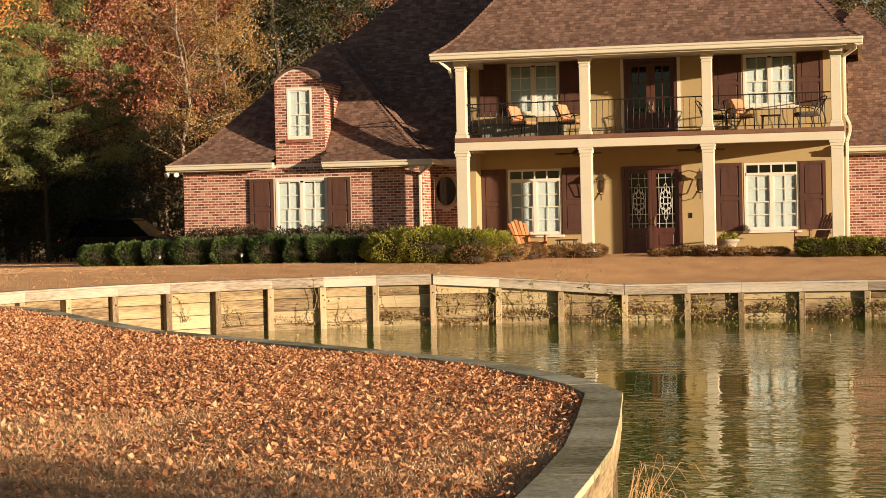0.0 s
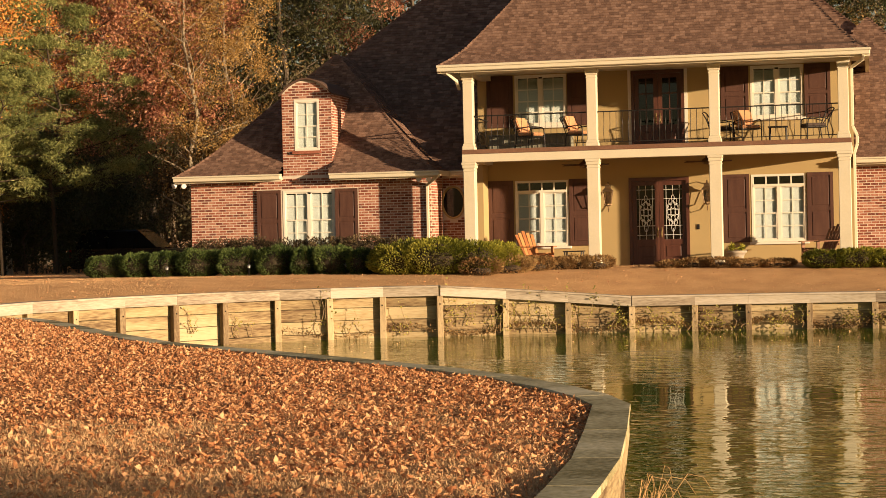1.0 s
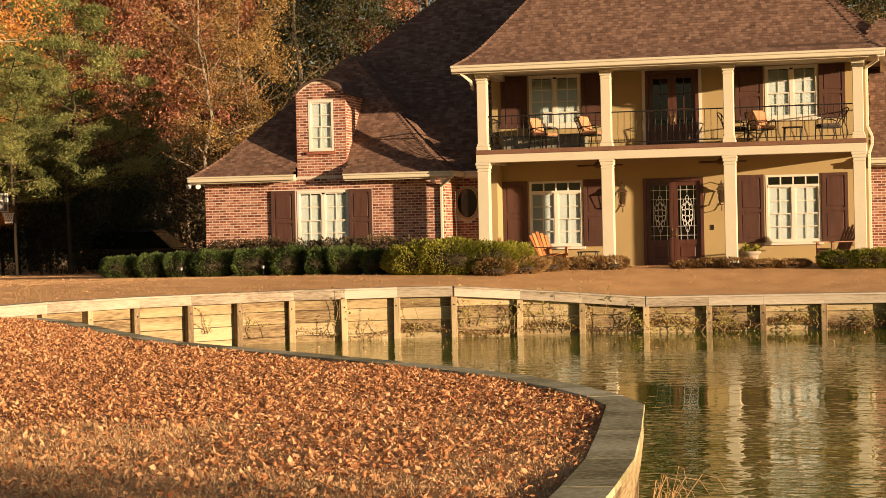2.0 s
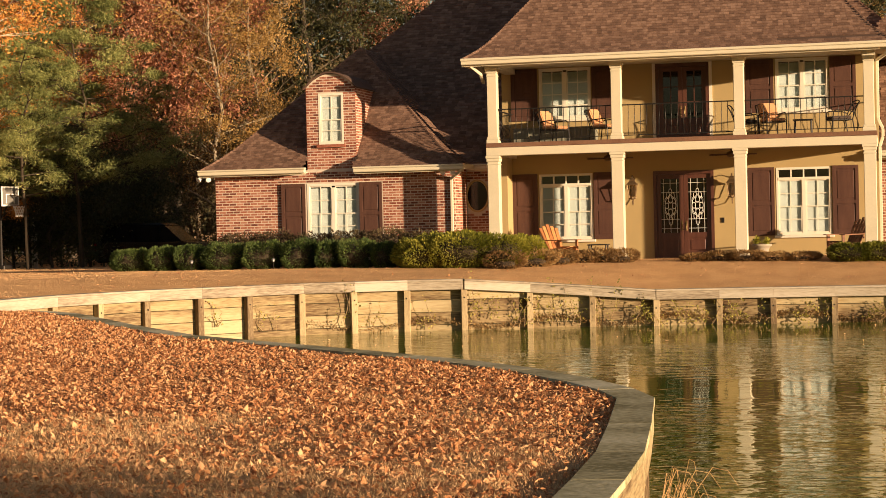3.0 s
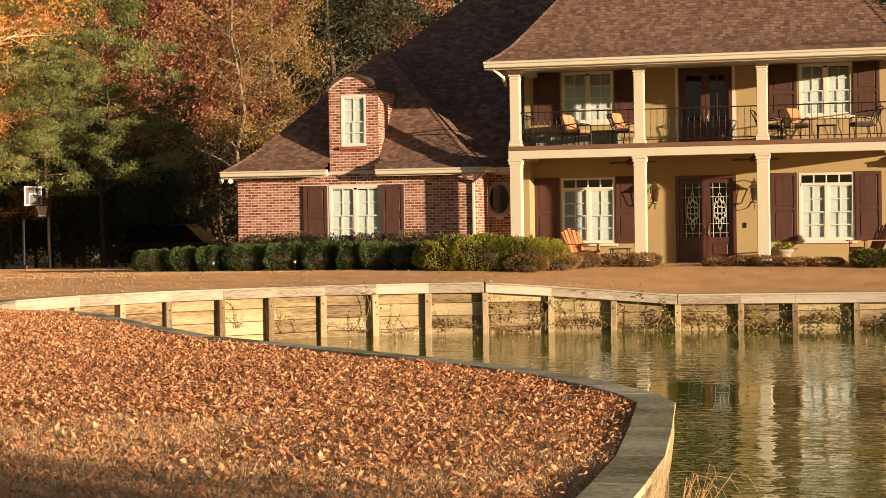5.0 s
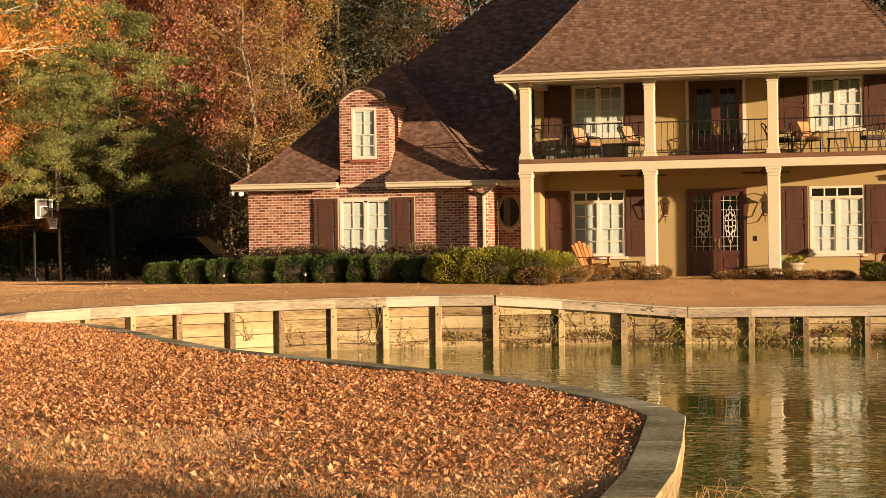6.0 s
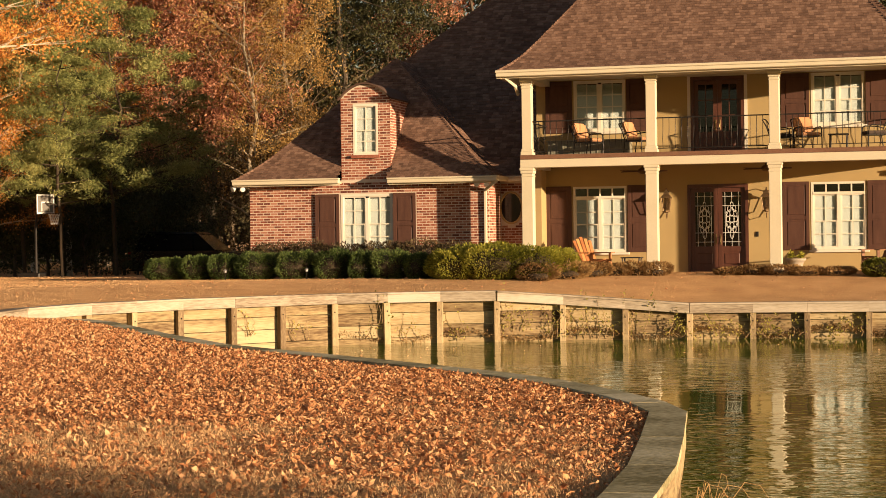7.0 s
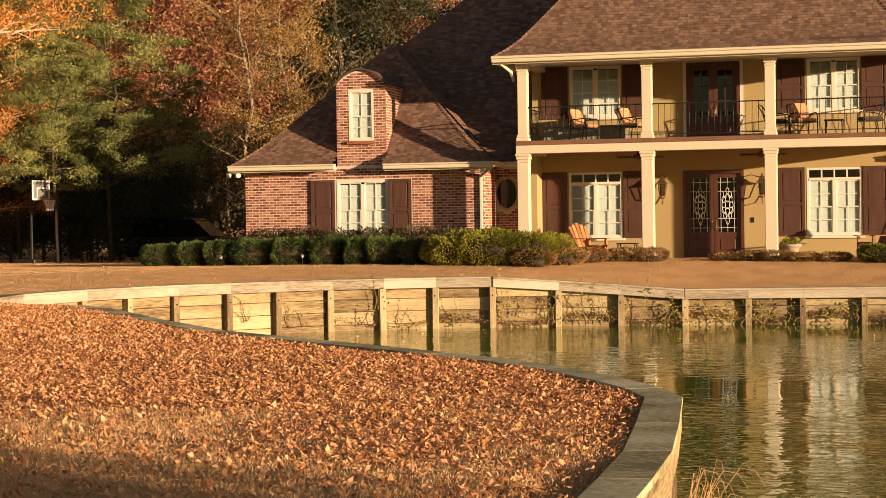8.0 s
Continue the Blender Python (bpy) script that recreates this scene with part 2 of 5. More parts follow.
    for (ax, ay), (bx, by) in zip(poly, poly[1:] + poly[:1]):
        if ay != by:
            c ^= ((ay > y) != (by > y)) & (x < (bx - ax) * (y - ay) / (by - ay) + ax)
    return c


def to_path(x, y, path):
    """The distance to a line of points (numbers or arrays)."""
    x, y = np.asarray(x, float), np.asarray(y, float)
    best = np.full(np.broadcast(x, y).shape, 1e9)
    for (ax, ay), (bx, by) in zip(path, path[1:]):
        dx, dy = bx - ax, by - ay
        k = np.clip(((x - ax) * dx + (y - ay) * dy) / (dx * dx + dy * dy), 0, 1)
        best = np.minimum(best, np.hypot(x - ax - k * dx, y - ay - k * dy))
    return best


def ease(k):
    k = np.clip(k, 0, 1)
    return k * k * (3 - 2 * k)


def ground_z(x, y):
    """The height of the ground (numbers or arrays)."""
    x, y = np.asarray(x, float), np.asarray(y, float)
    df, dn = to_path(x, y, FAR), to_path(x, y, NEAR)
    cap = np.interp(x, [-9.5, -5.3], [1.17, 0.83])
    top = 1.36 + 0.06 * np.clip((-12 - x) / 8, 0, 1)
    zf = cap - 0.03 + (top - cap + 0.03) * ease(df / 5.5)
    zf = zf - 0.72 * ease((y - 53) / 12) * np.clip((-17.5 - x) / 3, 0, 1)      # the drive lies lower, behind the lawn's crest
    zn = 1.030 + 0.010 * np.sin(x * 1.1 + 0.6 * y) * np.sin(y * 0.9 - 0.4 * x) + 0.10 * np.clip(dn / 12, 0, 1)
    w = np.clip((dn / (dn + df + 1e-6) - 0.2) / 0.6, 0, 1)
    z = zn * (1 - w) + zf * w + 0.008 * np.sin(x * 2.3 + 1.7 * y) * np.sin(y * 2.9 - x)
    return float(z) if z.ndim == 0 else z


def build_ground():
    from mathutils.geometry import delaunay_2d_cdt
    pts, edges = [], []
    ring = []
    for (ax, ay), (bx, by) in zip(POND, POND[1:] + POND[:1]):
        seg = max(1, int(math.hypot(bx - ax, by - ay) / 0.8)) if max(abs(ax), abs(bx)) < 20 else 4
        ring += [(ax + (bx - ax) * i / seg, ay + (by - ay) * i / seg) for i in range(seg)]
    pts += [Vector(p) for p in ring]
    edges += [(i, (i + 1) % len(ring)) for i in range(len(ring))]
    rg = random.Random(3)
    for step, x0, x1, y0, y1, hole in ((0.8, -24, 8, 2, 56, None), (4, -70, 60, -40, 110, (-24, 8, 2, 56)), (60, -900, 900, -600, 1500, (-70, 60, -40, 110))):
        xs, ys = [a.ravel() for a in np.meshgrid(np.arange(x0, x1 + 0.01, step), np.arange(y0, y1 + 0.01, step))]
        xs = xs + np.array([rg.uniform(-0.2, 0.2) for _ in xs]) * step
        ys = ys + np.array([rg.uniform(-0.2, 0.2) for _ in ys]) * step
        ok = ~inside(xs, ys, POND) & (to_path(xs, ys, POND + POND[:1]) > 0.3)
        if hole:
            ok &= ~((hole[0] < xs) & (xs < hole[1]) & (hole[2] < ys) & (ys < hole[3]))
        pts += [Vector((float(a), float(b))) for a, b in zip(xs[ok], ys[ok])]
    vs, _, fs, *_ = delaunay_2d_cdt(pts, edges, [], 0, 1e-4)
    keep = []
    for f in fs:
        c = sum((vs[i] for i in f), Vector((0, 0))) / len(f)
        if not inside(c.x, c.y, POND):
            keep.append(list(f))
    me = bpy.data.meshes.new("ground")
    gz = ground_z([v.x for v in vs], [v.y for v in vs])
    me.from_pydata([(v.x, v.y, z) for v, z in zip(vs, gz)], [], keep)
    me.materials.append(M_lawn)
    me.shade_smooth()
    me.update()
    return tagged(new("ground", me), "dormant brown lawn sloping down to the pond", "ground", kind="structure")


ground = build_ground()
bmw = bmesh.new()
bmw.faces.new([bmw.verts.new((x, y, 0)) for x, y in POND])
bmesh.ops.triangulate(bmw, faces=bmw.faces)
water = new("water", mesh_of("water", bmw, M_water))
tagged(water, "murky green pond water with small ripples", "water", kind="structure")


def resample(path, ds):
    out = [Vector((*path[0], 0))]
    for (ax, ay), (bx, by) in zip(path, path[1:]):
        k = max(1, round(math.hypot(bx - ax, by - ay) / ds))
        out += [Vector((ax + (bx - ax) * i / k, ay + (by - ay) * i / k, 0)) for i in range(1, k + 1)]
    return out


def side(a, b):
    """The level direction to the right of a -> b (towards the water on the far bank)."""
    d = (b - a).normalized()
    return Vector((d.y, -d.x, 0))


def board(bm, a, b, z0a, z1a, z0b, z1b, t0, t1, s):
    """An upright board from a to b, between two levels at each end, lying t0 to t1 off the line along s."""
    vs = []
    for p, z0, z1 in ((a, z0a, z1a), (b, z0b, z1b)):
        for t, z in ((t0, z0), (t1, z0), (t1, z1), (t0, z1)):
            vs.append(bm.verts.new(p + s * t + Vector((0, 0, z))))
    fs = [bm.faces.new([vs[i] for i in q]) for q in ((3, 2, 1, 0), (4, 5, 6, 7), (0, 1, 5, 4), (1, 2, 6, 5), (2, 3, 7, 6), (3, 0, 4, 7))]
    bmesh.ops.bevel(bm, geom=list({e for f in fs for e in f.edges}), offset=0.006, segments=1, affect="EDGES")


POSTS = [(-16.61, 34.79), (-16.1, 35.91), (-15.51, 37.07), (-14.69, 38.05), (-13.9, 38.99), (-12.97, 40.01), (-11.9, 40.56), (-10.79, 41.12), (-9.53, 41.36), (-8.1, 41.91), (-6.7, 42.2),
         (-5.28, 42.4), (-3.87, 42.7), (-2.66, 42.84), (-1.31, 43.0), (0.15, 43.1), (1.6, 43.17), (3.0, 43.24), (4.4, 43.31)]


def far_wall():
    w = thing("retaining_wall", (-9.5, 41.3, 0), "weathered timber seawall of posts, planks and a top rail along the pond", "retaining wall")
    line = [FAR[0], FAR[1]] + POSTS + [(9.5, 43.58), (16.0, 44.0), (30.0, 45.0)]
    P = [Vector((*p, 0)) for p in line]
    rg = random.Random(11)
    levels = [-0.25, 0.13, 0.42, 0.70, 0.98]
    for i, (a, b) in enumerate(zip(P, P[1:])):
        s = side(a, b)
        ca, cb = cap_far(a.x), cap_far(b.x)
        for z0, z1 in zip(levels, levels[1:]):
            z1 = min(z1, min(ca, cb) - 0.03)
            if z1 - z0 < 0.08:
                continue
            bm = bmesh.new()
            j = rg.uniform(-0.012, 0.012)
            board(bm, a, b, z0 + 0.006, z1 - 0.006, z0 + 0.006, z1 - 0.006, -0.06 + j, 0.0 + j, s)
            part("plank", bm, M_wood_pale, w)
        bm = bmesh.new()
        board(bm, a, b, ca - 0.235, ca - 0.045, cb - 0.235, cb - 0.045, 0.178, 0.222, s)
        part("rail_board", bm, M_wood_rail, w)
        bm = bmesh.new()
        board(bm, a, b, ca - 0.043, ca, cb - 0.043, cb, -0.08, 0.245, s)
        part("cap_board", bm, M_wood_rail, w)
        if i >= 1:
            bm = bmesh.new()
            q = a + s * 0.088
            lean = Vector((rg.uniform(-0.015, 0.015), 0, 0))
            beam(bm, q + Vector((0, 0, -0.5)), q + lean + Vector((0, 0, ca - 0.05)), 0.14, 0.17, up=s, bevel=0.008)
            post = part("post", bm, M_wood_post, w)
            bm = bmesh.new()
            lathe(bm, (0, 0, 0), [(0.018, 0), (0.014, 0.012)], 6)
            bmesh.ops.rotate(bm, verts=bm.verts, matrix=Matrix.Rotation(radians(90), 3, "X"))
            bmesh.ops.translate(bm, verts=bm.verts, vec=q + s * 0.086 + Vector((0, 0, ca - 0.42)))
            part("bolt", bm, M_iron, post)
    return w


far_wall()


def near_wall():
    w = thing("garden_seawall", (-1.8, 14.2, 0), "curved timber seawall with grey plank cap round the leafy bank", "retaining wall")
    P = resample(NEAR[:-1], 1.5)
    N = []
    for i in range(len(P)):
        N.append(-side(P[max(i - 1, 0)], P[min(i + 1, len(P) - 1)]))      # towards the water
    rg = random.Random(5)
    z = NEAR_CAP
    for i in range(len(P) - 1):
        a, b, na, nb = P[i], P[i + 1], N[i], N[i + 1]
        j = rg.uniform(0, 0.002)

        def plate(t0, t1, z0, z1, name, mat, gap=0.0012, slope=0.0):
            d = (b - a).normalized() * gap
            bm = bmesh.new()
            vs = []
            for p, n in ((a + d, na), (b - d, nb)):
                for t, zz in ((t0, z0), (t1, z0), (t1, z1), (t0, z1)):
                    vs.append(bm.verts.new(p + n * t + Vector((0, 0, zz + slope * rg.uniform(-1, 1)))))
            fs = [bm.faces.new([vs[k] for k in q]) for q in ((3, 2, 1, 0), (4, 5, 6, 7), (0, 1, 5, 4), (1, 2, 6, 5), (2, 3, 7, 6), (3, 0, 4, 7))]
            bmesh.ops.bevel(bm, geom=list({e for f in fs for e in f.edges}), offset=0.003, segments=1, affect="EDGES")
            part(name, bm, mat, w)
        plate(-0.28, 0.012, z - 0.045 + j, z + j, "cap_board", M_wood_grey)
        plate(-0.045, 0.0, z - 0.25, z - 0.05, "rail_board", M_wood_pale, 0.002)
        for z0, z1 in ((0.55, 0.82), (0.27, 0.545), (-0.3, 0.265)):
            plate(-0.20, -0.15, z0, z1, "plank", M_wood_pale, 0.002)
        plate(-0.262, -0.205, z - 0.22, z - 0.05, "back_board", M_wood_grey, 0.002)
        bm = bmesh.new()
        q = a - na * 0.098
        beam(bm, q + Vector((0, 0, -0.4)), q + Vector((0, 0, z - 0.05)), 0.1, 0.1, up=na, bevel=0.006)
        part("post", bm, M_wood_post, w)
    return w


near_wall()

# ---- the house ----
FLOOR, FLOOR2 = 1.32, 4.545
YW, YC = 51.5, 48.9                     # front wall and columns of the porch
house = thing("house", (-8.0, 51.5, 1.3), "two-storey tan stucco and brick house with a columned double porch", "house")


def frame_rect(bm, x0, x1, z0, z1, y0, y1, w):
    """A rectangular frame in the plane of a wall."""
    box(bm, x0, x0 + w, y0, y1, z0, z1)
    box(bm, x1 - w, x1, y0, y1, z0, z1)
    box(bm, x0 + w, x1 - w, y0, y1, z1 - w, z1)
    box(bm, x0 + w, x1 - w, y0, y1, z0, z0 + w)


def window(x0, x1, z0, z1, y, units=2, cols=2, rows=2, transom=0.0, sill=True, name="window"):
    """A painted window in the wall whose face is at y: frame, sashes, panes, a blind behind, a sill."""
    bm = bmesh.new()
    frame_rect(bm, x0, x1, z0, z1, y - 0.012, y + 0.12, 0.06)
    ztop = z1 - 0.06
    if transom:
        ztop = z1 - transom
        box(bm, x0 + 0.06, x1 - 0.06, y - 0.025, y + 0.10, ztop - 0.05, ztop + 0.02)
    uw = (x1 - x0 - 0.12) / units
    for u in range(1, units):
        box(bm, x0 + 0.06 + u * uw - 0.05, x0 + 0.06 + u * uw + 0.05, y - 0.008, y + 0.11, z0 + 0.06, ztop - 0.05)
    win = part(name, bm, M_white, house, "white-painted window with divided panes and blinds")
    if transom:
        n = units * 2
        tw = (x1 - x0 - 0.12) / n
        for k in range(1, n):
            part("transom_bar", boxes((x0 + 0.06 + k * tw - 0.018, x0 + 0.06 + k * tw + 0.018, y, y + 0.04, ztop + 0.02, z1 - 0.06)), M_white, win)
        bm = boxes((x0 + 0.06, x1 - 0.06, y + 0.05, y + 0.056, ztop + 0.02, z1 - 0.06))
        part("pane", bm, M_glass, win).visible_shadow = False
    zm = (z0 + ztop) / 2
    for u in range(units):
        a, b = x0 + 0.06 + u * uw + (0.05 if u else 0), x0 + 0.06 + (u + 1) * uw - (0.05 if u < units - 1 else 0)
        for lo, hi, dy in ((z0 + 0.06, zm + 0.02, 0.0), (zm - 0.02, ztop - (0.05 if transom else 0), 0.022)):
            bm = bmesh.new()
            frame_rect(bm, a, b, lo, hi, y + dy, y + dy + 0.02, 0.032)
            for k in range(1, cols):
                xx = a + (b - a) * k / cols
                box(bm, xx - 0.014, xx + 0.014, y + dy + 0.003, y + dy + 0.017, lo + 0.032, hi - 0.032)
            for k in range(1, rows):
                zz = lo + (hi - lo) * k / rows
                box(bm, a + 0.032, b - 0.032, y + dy + 0.004, y + dy + 0.016, zz - 0.014, zz + 0.014)
            part("sash", bm, M_white, win)
            bm = boxes((a + 0.032, b - 0.032, y + dy + 0.010, y + dy + 0.013, lo + 0.032, hi - 0.032))
            part("pane", bm, M_glass, win).visible_shadow = False
        bm = bmesh.new()
        z = z0 + 0.07
        while z < ztop - 0.06:
            beam(bm, (a + 0.01, y + 0.054, z), (b - 0.01, y + 0.054, z), 0.045, 0.004, up=(0, -0.99, 0.14))
            z += 0.036
        part("blind", bm, M_blind, win, "white slatted blind")
    if sill:
        bm = boxes((x0 - 0.06, x1 + 0.06, y - 0.09, y + 0.02, z0 - 0.07, z0 - 0.003), bevel=0.008)
        part("window_sill", bm, M_white, win)
    return win


def shutter(x0, x1, z0, z1, y):
    bm = bmesh.new()
    w = 0.085
    frame_rect(bm, x0, x1, z0, z1, y - 0.045, y - 0.004, w)
    zm = z0 + (z1 - z0) * 0.47
    box(bm, x0 + w, x1 - w, y - 0.044, y - 0.006, zm - w / 2, zm + w / 2)
    box(bm, x0 + w, x1 - w, y - 0.024, y - 0.010, z0 + w, zm - w / 2)
    box(bm, x0 + w, x1 - w, y - 0.024, y - 0.010, zm + w / 2, z1 - w)
    for lo, hi in ((z0 + w, zm - w / 2), (zm + w / 2, z1 - w)):
        box(bm, x0 + w + 0.04, x1 - w - 0.04, y - 0.034, y - 0.012, lo + 0.05, hi - 0.05, bevel=0.008)
    return part("shutter", bm, M_shutter, house, "dark brown panelled shutter")


LOW = [(-9.60, -8.09), (-3.05, -1.58)]
UP = [(-9.55, -8.09), (-3.02, -1.60)]
holes1 = [(a, b, 1.90, 3.74) for a, b in LOW] + [(-6.40, -4.74, FLOOR, 3.74)]
holes2 = [(a, b, 5.27, 6.70) for a, b in UP] + [(-6.28, -4.82, FLOOR2, 6.70)]
bm = bmesh.new()
holed(bm, -10.62, -0.30, 0.9, 4.44, YW, YW + 0.25, holes1)
part("wall", bm, M_stucco, house, "tan stucco wall")
bm = bmesh.new()
holed(bm, -10.62, -0.30, 4.44, 6.95, YW, YW + 0.25, holes2)
part("wall", bm, M_stucco, house, "tan stucco wall")
for r in ((-10.62, -10.40, YW + 0.25, 57.8, 0.9, 6.95), (-0.52, -0.30, YW + 0.25, 57.8, 0.9, 6.95), (-10.62, -0.3, 57.8, 58, 0.9, 6.95)):
    part("wall", boxes(r), M_stucco, house)
# added block, mostly hidden by the first column, to shade the brick recess
part("pilaster", boxes((-10.62, -10.36, 50.8, YW, FLOOR, 4.36), bevel=0.008), M_stucco, house, "added tan stucco block that keeps the sun off the recess")
# rooms behind the glass; near-black walls carry the dimness of unlit rooms
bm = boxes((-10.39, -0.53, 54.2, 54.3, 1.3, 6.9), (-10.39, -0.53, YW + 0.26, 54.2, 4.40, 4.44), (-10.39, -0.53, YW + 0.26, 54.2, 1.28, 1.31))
part("inner_wall", bm, M_room_shade, house)
for a, b in LOW:
    window(a, b, 1.90, 3.74, YW, 2, 2, 2, 0.29)
    shutter(a - 0.76, a - 0.05, 1.90, 3.76, YW)
    shutter(b + 0.03, b + 0.72, 1.90, 3.76, YW)
for a, b in UP:
    window(a, b, 5.27, 6.70, YW, 2, 2, 2)
    shutter(a - 0.80, a - 0.05, 5.25, 6.70, YW)
    shutter(b + 0.03, b + 0.72, 5.25, 6.70, YW)

M_came = material("lead_came", (0.66, 0.66, 0.63), (0.80, 0.79, 0.76), 0.4, 8, 60, metal=0.2, bump=0)
M_door_glass = glass("dark_door_glass", (0.35, 0.38, 0.38))
M_brass = material("aged_brass", (0.16, 0.11, 0.05), (0.26, 0.19, 0.09), 0.45, 8, 60, metal=0.9, bump=0)


def double_door(x0, x1, z0, z1, leaded):
    bm = bmesh.new()
    w = 0.085
    box(bm, x0, x0 + w, YW - 0.04, YW + 0.16, z0, z1)
    box(bm, x1 - w, x1, YW - 0.04, YW + 0.16, z0, z1)
    box(bm, x0 + w, x1 - w, YW - 0.04, YW + 0.16, z1 - 0.10, z1)
    door = part("door", bm, M_door, house, "dark mahogany double door with glazed panels")
    xm = (x0 + x1) / 2
    for a, b, sgn in ((x0 + w + 0.003, xm - 0.004, 1), (xm + 0.004, x1 - w - 0.003, -1)):
        lo, hi = z0 + 0.02, z1 - 0.105
        st = 0.115
        zr = lo + (hi - lo) * 0.27
        bm = bmesh.new()
        y0, y1 = YW + 0.02, YW + 0.075
        box(bm, a, a + st, y0, y1, lo, hi)
        box(bm, b - st, b, y0, y1, lo, hi)
        box(bm, a + st, b - st, y0, y1, hi - st, hi)
        box(bm, a + st, b - st, y0, y1, lo, lo + 0.16)
        box(bm, a + st, b - st, y0, y1, zr - 0.07, zr + 0.07)
        box(bm, a + st, b - st, y0 + 0.02, y1 - 0.01, lo + 0.16, zr - 0.07)
        box(bm, a + st + 0.05, b - st - 0.05, y0 + 0.006, y1 - 0.015, lo + 0.21, zr - 0.12, bevel=0.012)
        leaf = part("door_leaf", bm, M_door, door)
        g0, g1 = zr + 0.07, hi - st
        bm = boxes((a + st, b - st, y0 + 0.03, y0 + 0.036, g0, g1))
        part("door_pane", bm, M_door_glass, door)
        bm = bmesh.new()
        yy = y0 + 0.022
        cx, ga, gb = (a + b) / 2, a + st, b - st
        W, H = gb - ga, g1 - g0
        if leaded:
            for fx in (0.14, 0.86):
                tube(bm, [(ga + W * fx, yy, g0), (ga + W * fx, yy, g1)], 0.0075, 4)
            for fz in (0.08, 0.92, 0.25, 0.75):
                tube(bm, [(ga, yy, g0 + H * fz), (gb, yy, g0 + H * fz)], 0.007, 4)
            tube(bm, [(cx, yy, g0), (cx, yy, g0 + H * 0.2)], 0.007, 4)
            tube(bm, [(cx, yy, g0 + H * 0.8), (cx, yy, g1)], 0.007, 4)
            loops = [(0, 0.5, 0.13, 0.07), (0, 0.63, 0.11, 0.08), (0, 0.37, 0.11, 0.08), (0, 0.76, 0.08, 0.06), (0, 0.23, 0.10, 0.09), (0, 0.5, 0.30, 0.19)]
            loops += [(e * 0.20, fz, 0.10, 0.055) for e in (-1, 1) for fz in (0.40, 0.5, 0.60)] + [(e * 0.13, fz, 0.09, 0.06) for e in (-1, 1) for fz in (0.31, 0.69)]
            for fx, fz, rx, rz in loops:
                pts = [(cx + W * (fx + rx * math.cos(k * math.tau / 14)), yy, g0 + H * (fz + rz * math.sin(k * math.tau / 14))) for k in range(15)]
                tube(bm, pts, 0.0072, 4, cap=False)
            part("leaded_pattern", bm, M_came, door, "pale leaded glass pattern of loops")
        else:
            for fz in (0.34, 0.67):
                box(bm, ga, gb, yy - 0.006, yy + 0.006, g0 + H * fz - 0.014, g0 + H * fz + 0.014)
            box(bm, cx - 0.014, cx + 0.014, yy - 0.006, yy + 0.006, g0, g1)
            part("glazing_bar", bm, M_door, door)
        bm = bmesh.new()
        xh = b - 0.055 if sgn > 0 else a + 0.055
        box(bm, xh - 0.022, xh + 0.022, y0 - 0.008, y0, zr + 0.12, zr + 0.40, bevel=0.003)
        tube(bm, [(xh, y0 - 0.01, zr + 0.15), (xh, y0 - 0.06, zr + 0.18), (xh, y0 - 0.06, zr + 0.30), (xh, y0 - 0.01, zr + 0.33)], 0.011, 6)
        part("door_handle", bm, M_brass, door, "brass door handle")
    return door


double_door(-6.40, -4.74, FLOOR, 3.74, True)
double_door(-6.28, -4.82, FLOOR2, 6.70, False)
bm = bmesh.new()
frame_rect(bm, -6.37, -4.73, FLOOR2 - 0.1, 6.79, YW - 0.03, YW - 0.003, 0.085)
part("door_trim", bm, M_white, house, "white door casing")
part("doorbell_plate", boxes((-4.55, -4.47, YW - 0.022, YW - 0.002, 2.28, 2.42), bevel=0.004), M_iron, house)

# porch floor, balcony, ceilings
part("porch_floor", boxes((-10.62, -0.28, 48.55, YW, 0.95, FLOOR), bevel=0.01), M_concrete, house, "concrete porch floor")
part("balcony_floor", boxes((-10.5, -0.33, 48.68, YW, 4.43, FLOOR2), bevel=0.006), M_deck, house, "brown balcony deck edge")
part("balcony_beam", boxes((-10.5, -0.33, 48.70, 49.10, 4.21, 4.425), (-10.5, -10.22, 49.10, YW, 4.21, 4.425), (-0.61, -0.33, 49.10, YW, 4.21, 4.425), bevel=0.004), M_trim, house, "cream porch beam")
part("porch_ceiling", boxes((-10.22, -0.61, 49.10, YW, 4.37, 4.41)), M_stucco, house)
part("eave_beam", boxes((-10.5, -0.33, 48.70, 49.10, 6.57, 6.72), (-10.5, -10.22, 49.10, YW, 6.57, 6.72), (-0.61, -0.33, 49.10, YW, 6.57, 6.72), bevel=0.004), M_trim, house, "cream porch beam")
part("soffit", boxes((-11.0, 0.14, 48.3, YW, 6.722, 6.75)), M_trim, house)


def column(x, z0, z1, w):
    bm = bmesh.new()
    box(bm, x - w / 2, x + w / 2, YC - w / 2, YC + w / 2, z0 + 0.16, z1 - 0.15, bevel=0.012)
    for g, a, b in ((0.035, z0, z0 + 0.10), (0.018, z0 + 0.10, z0 + 0.165), (0.012, z1 - 0.24, z1 - 0.21), (0.022, z1 - 0.155, z1 - 0.07), (0.042, z1 - 0.07, z1)):
        box(bm, x - w / 2 - g, x + w / 2 + g, YC - w / 2 - g, YC + w / 2 + g, a, b, bevel=0.008)
    return part("column", bm, M_trim, house, "cream square porch column")


XC = [-10.33, -7.0, -3.80, -0.52]
for x in XC:
    column(x, FLOOR, 4.21, 0.31)
    column(x, FLOOR2, 6.57, 0.265)


def railing(x0, x1, y0=YC, y1=YC):
    """An iron balustrade with bowed balusters."""
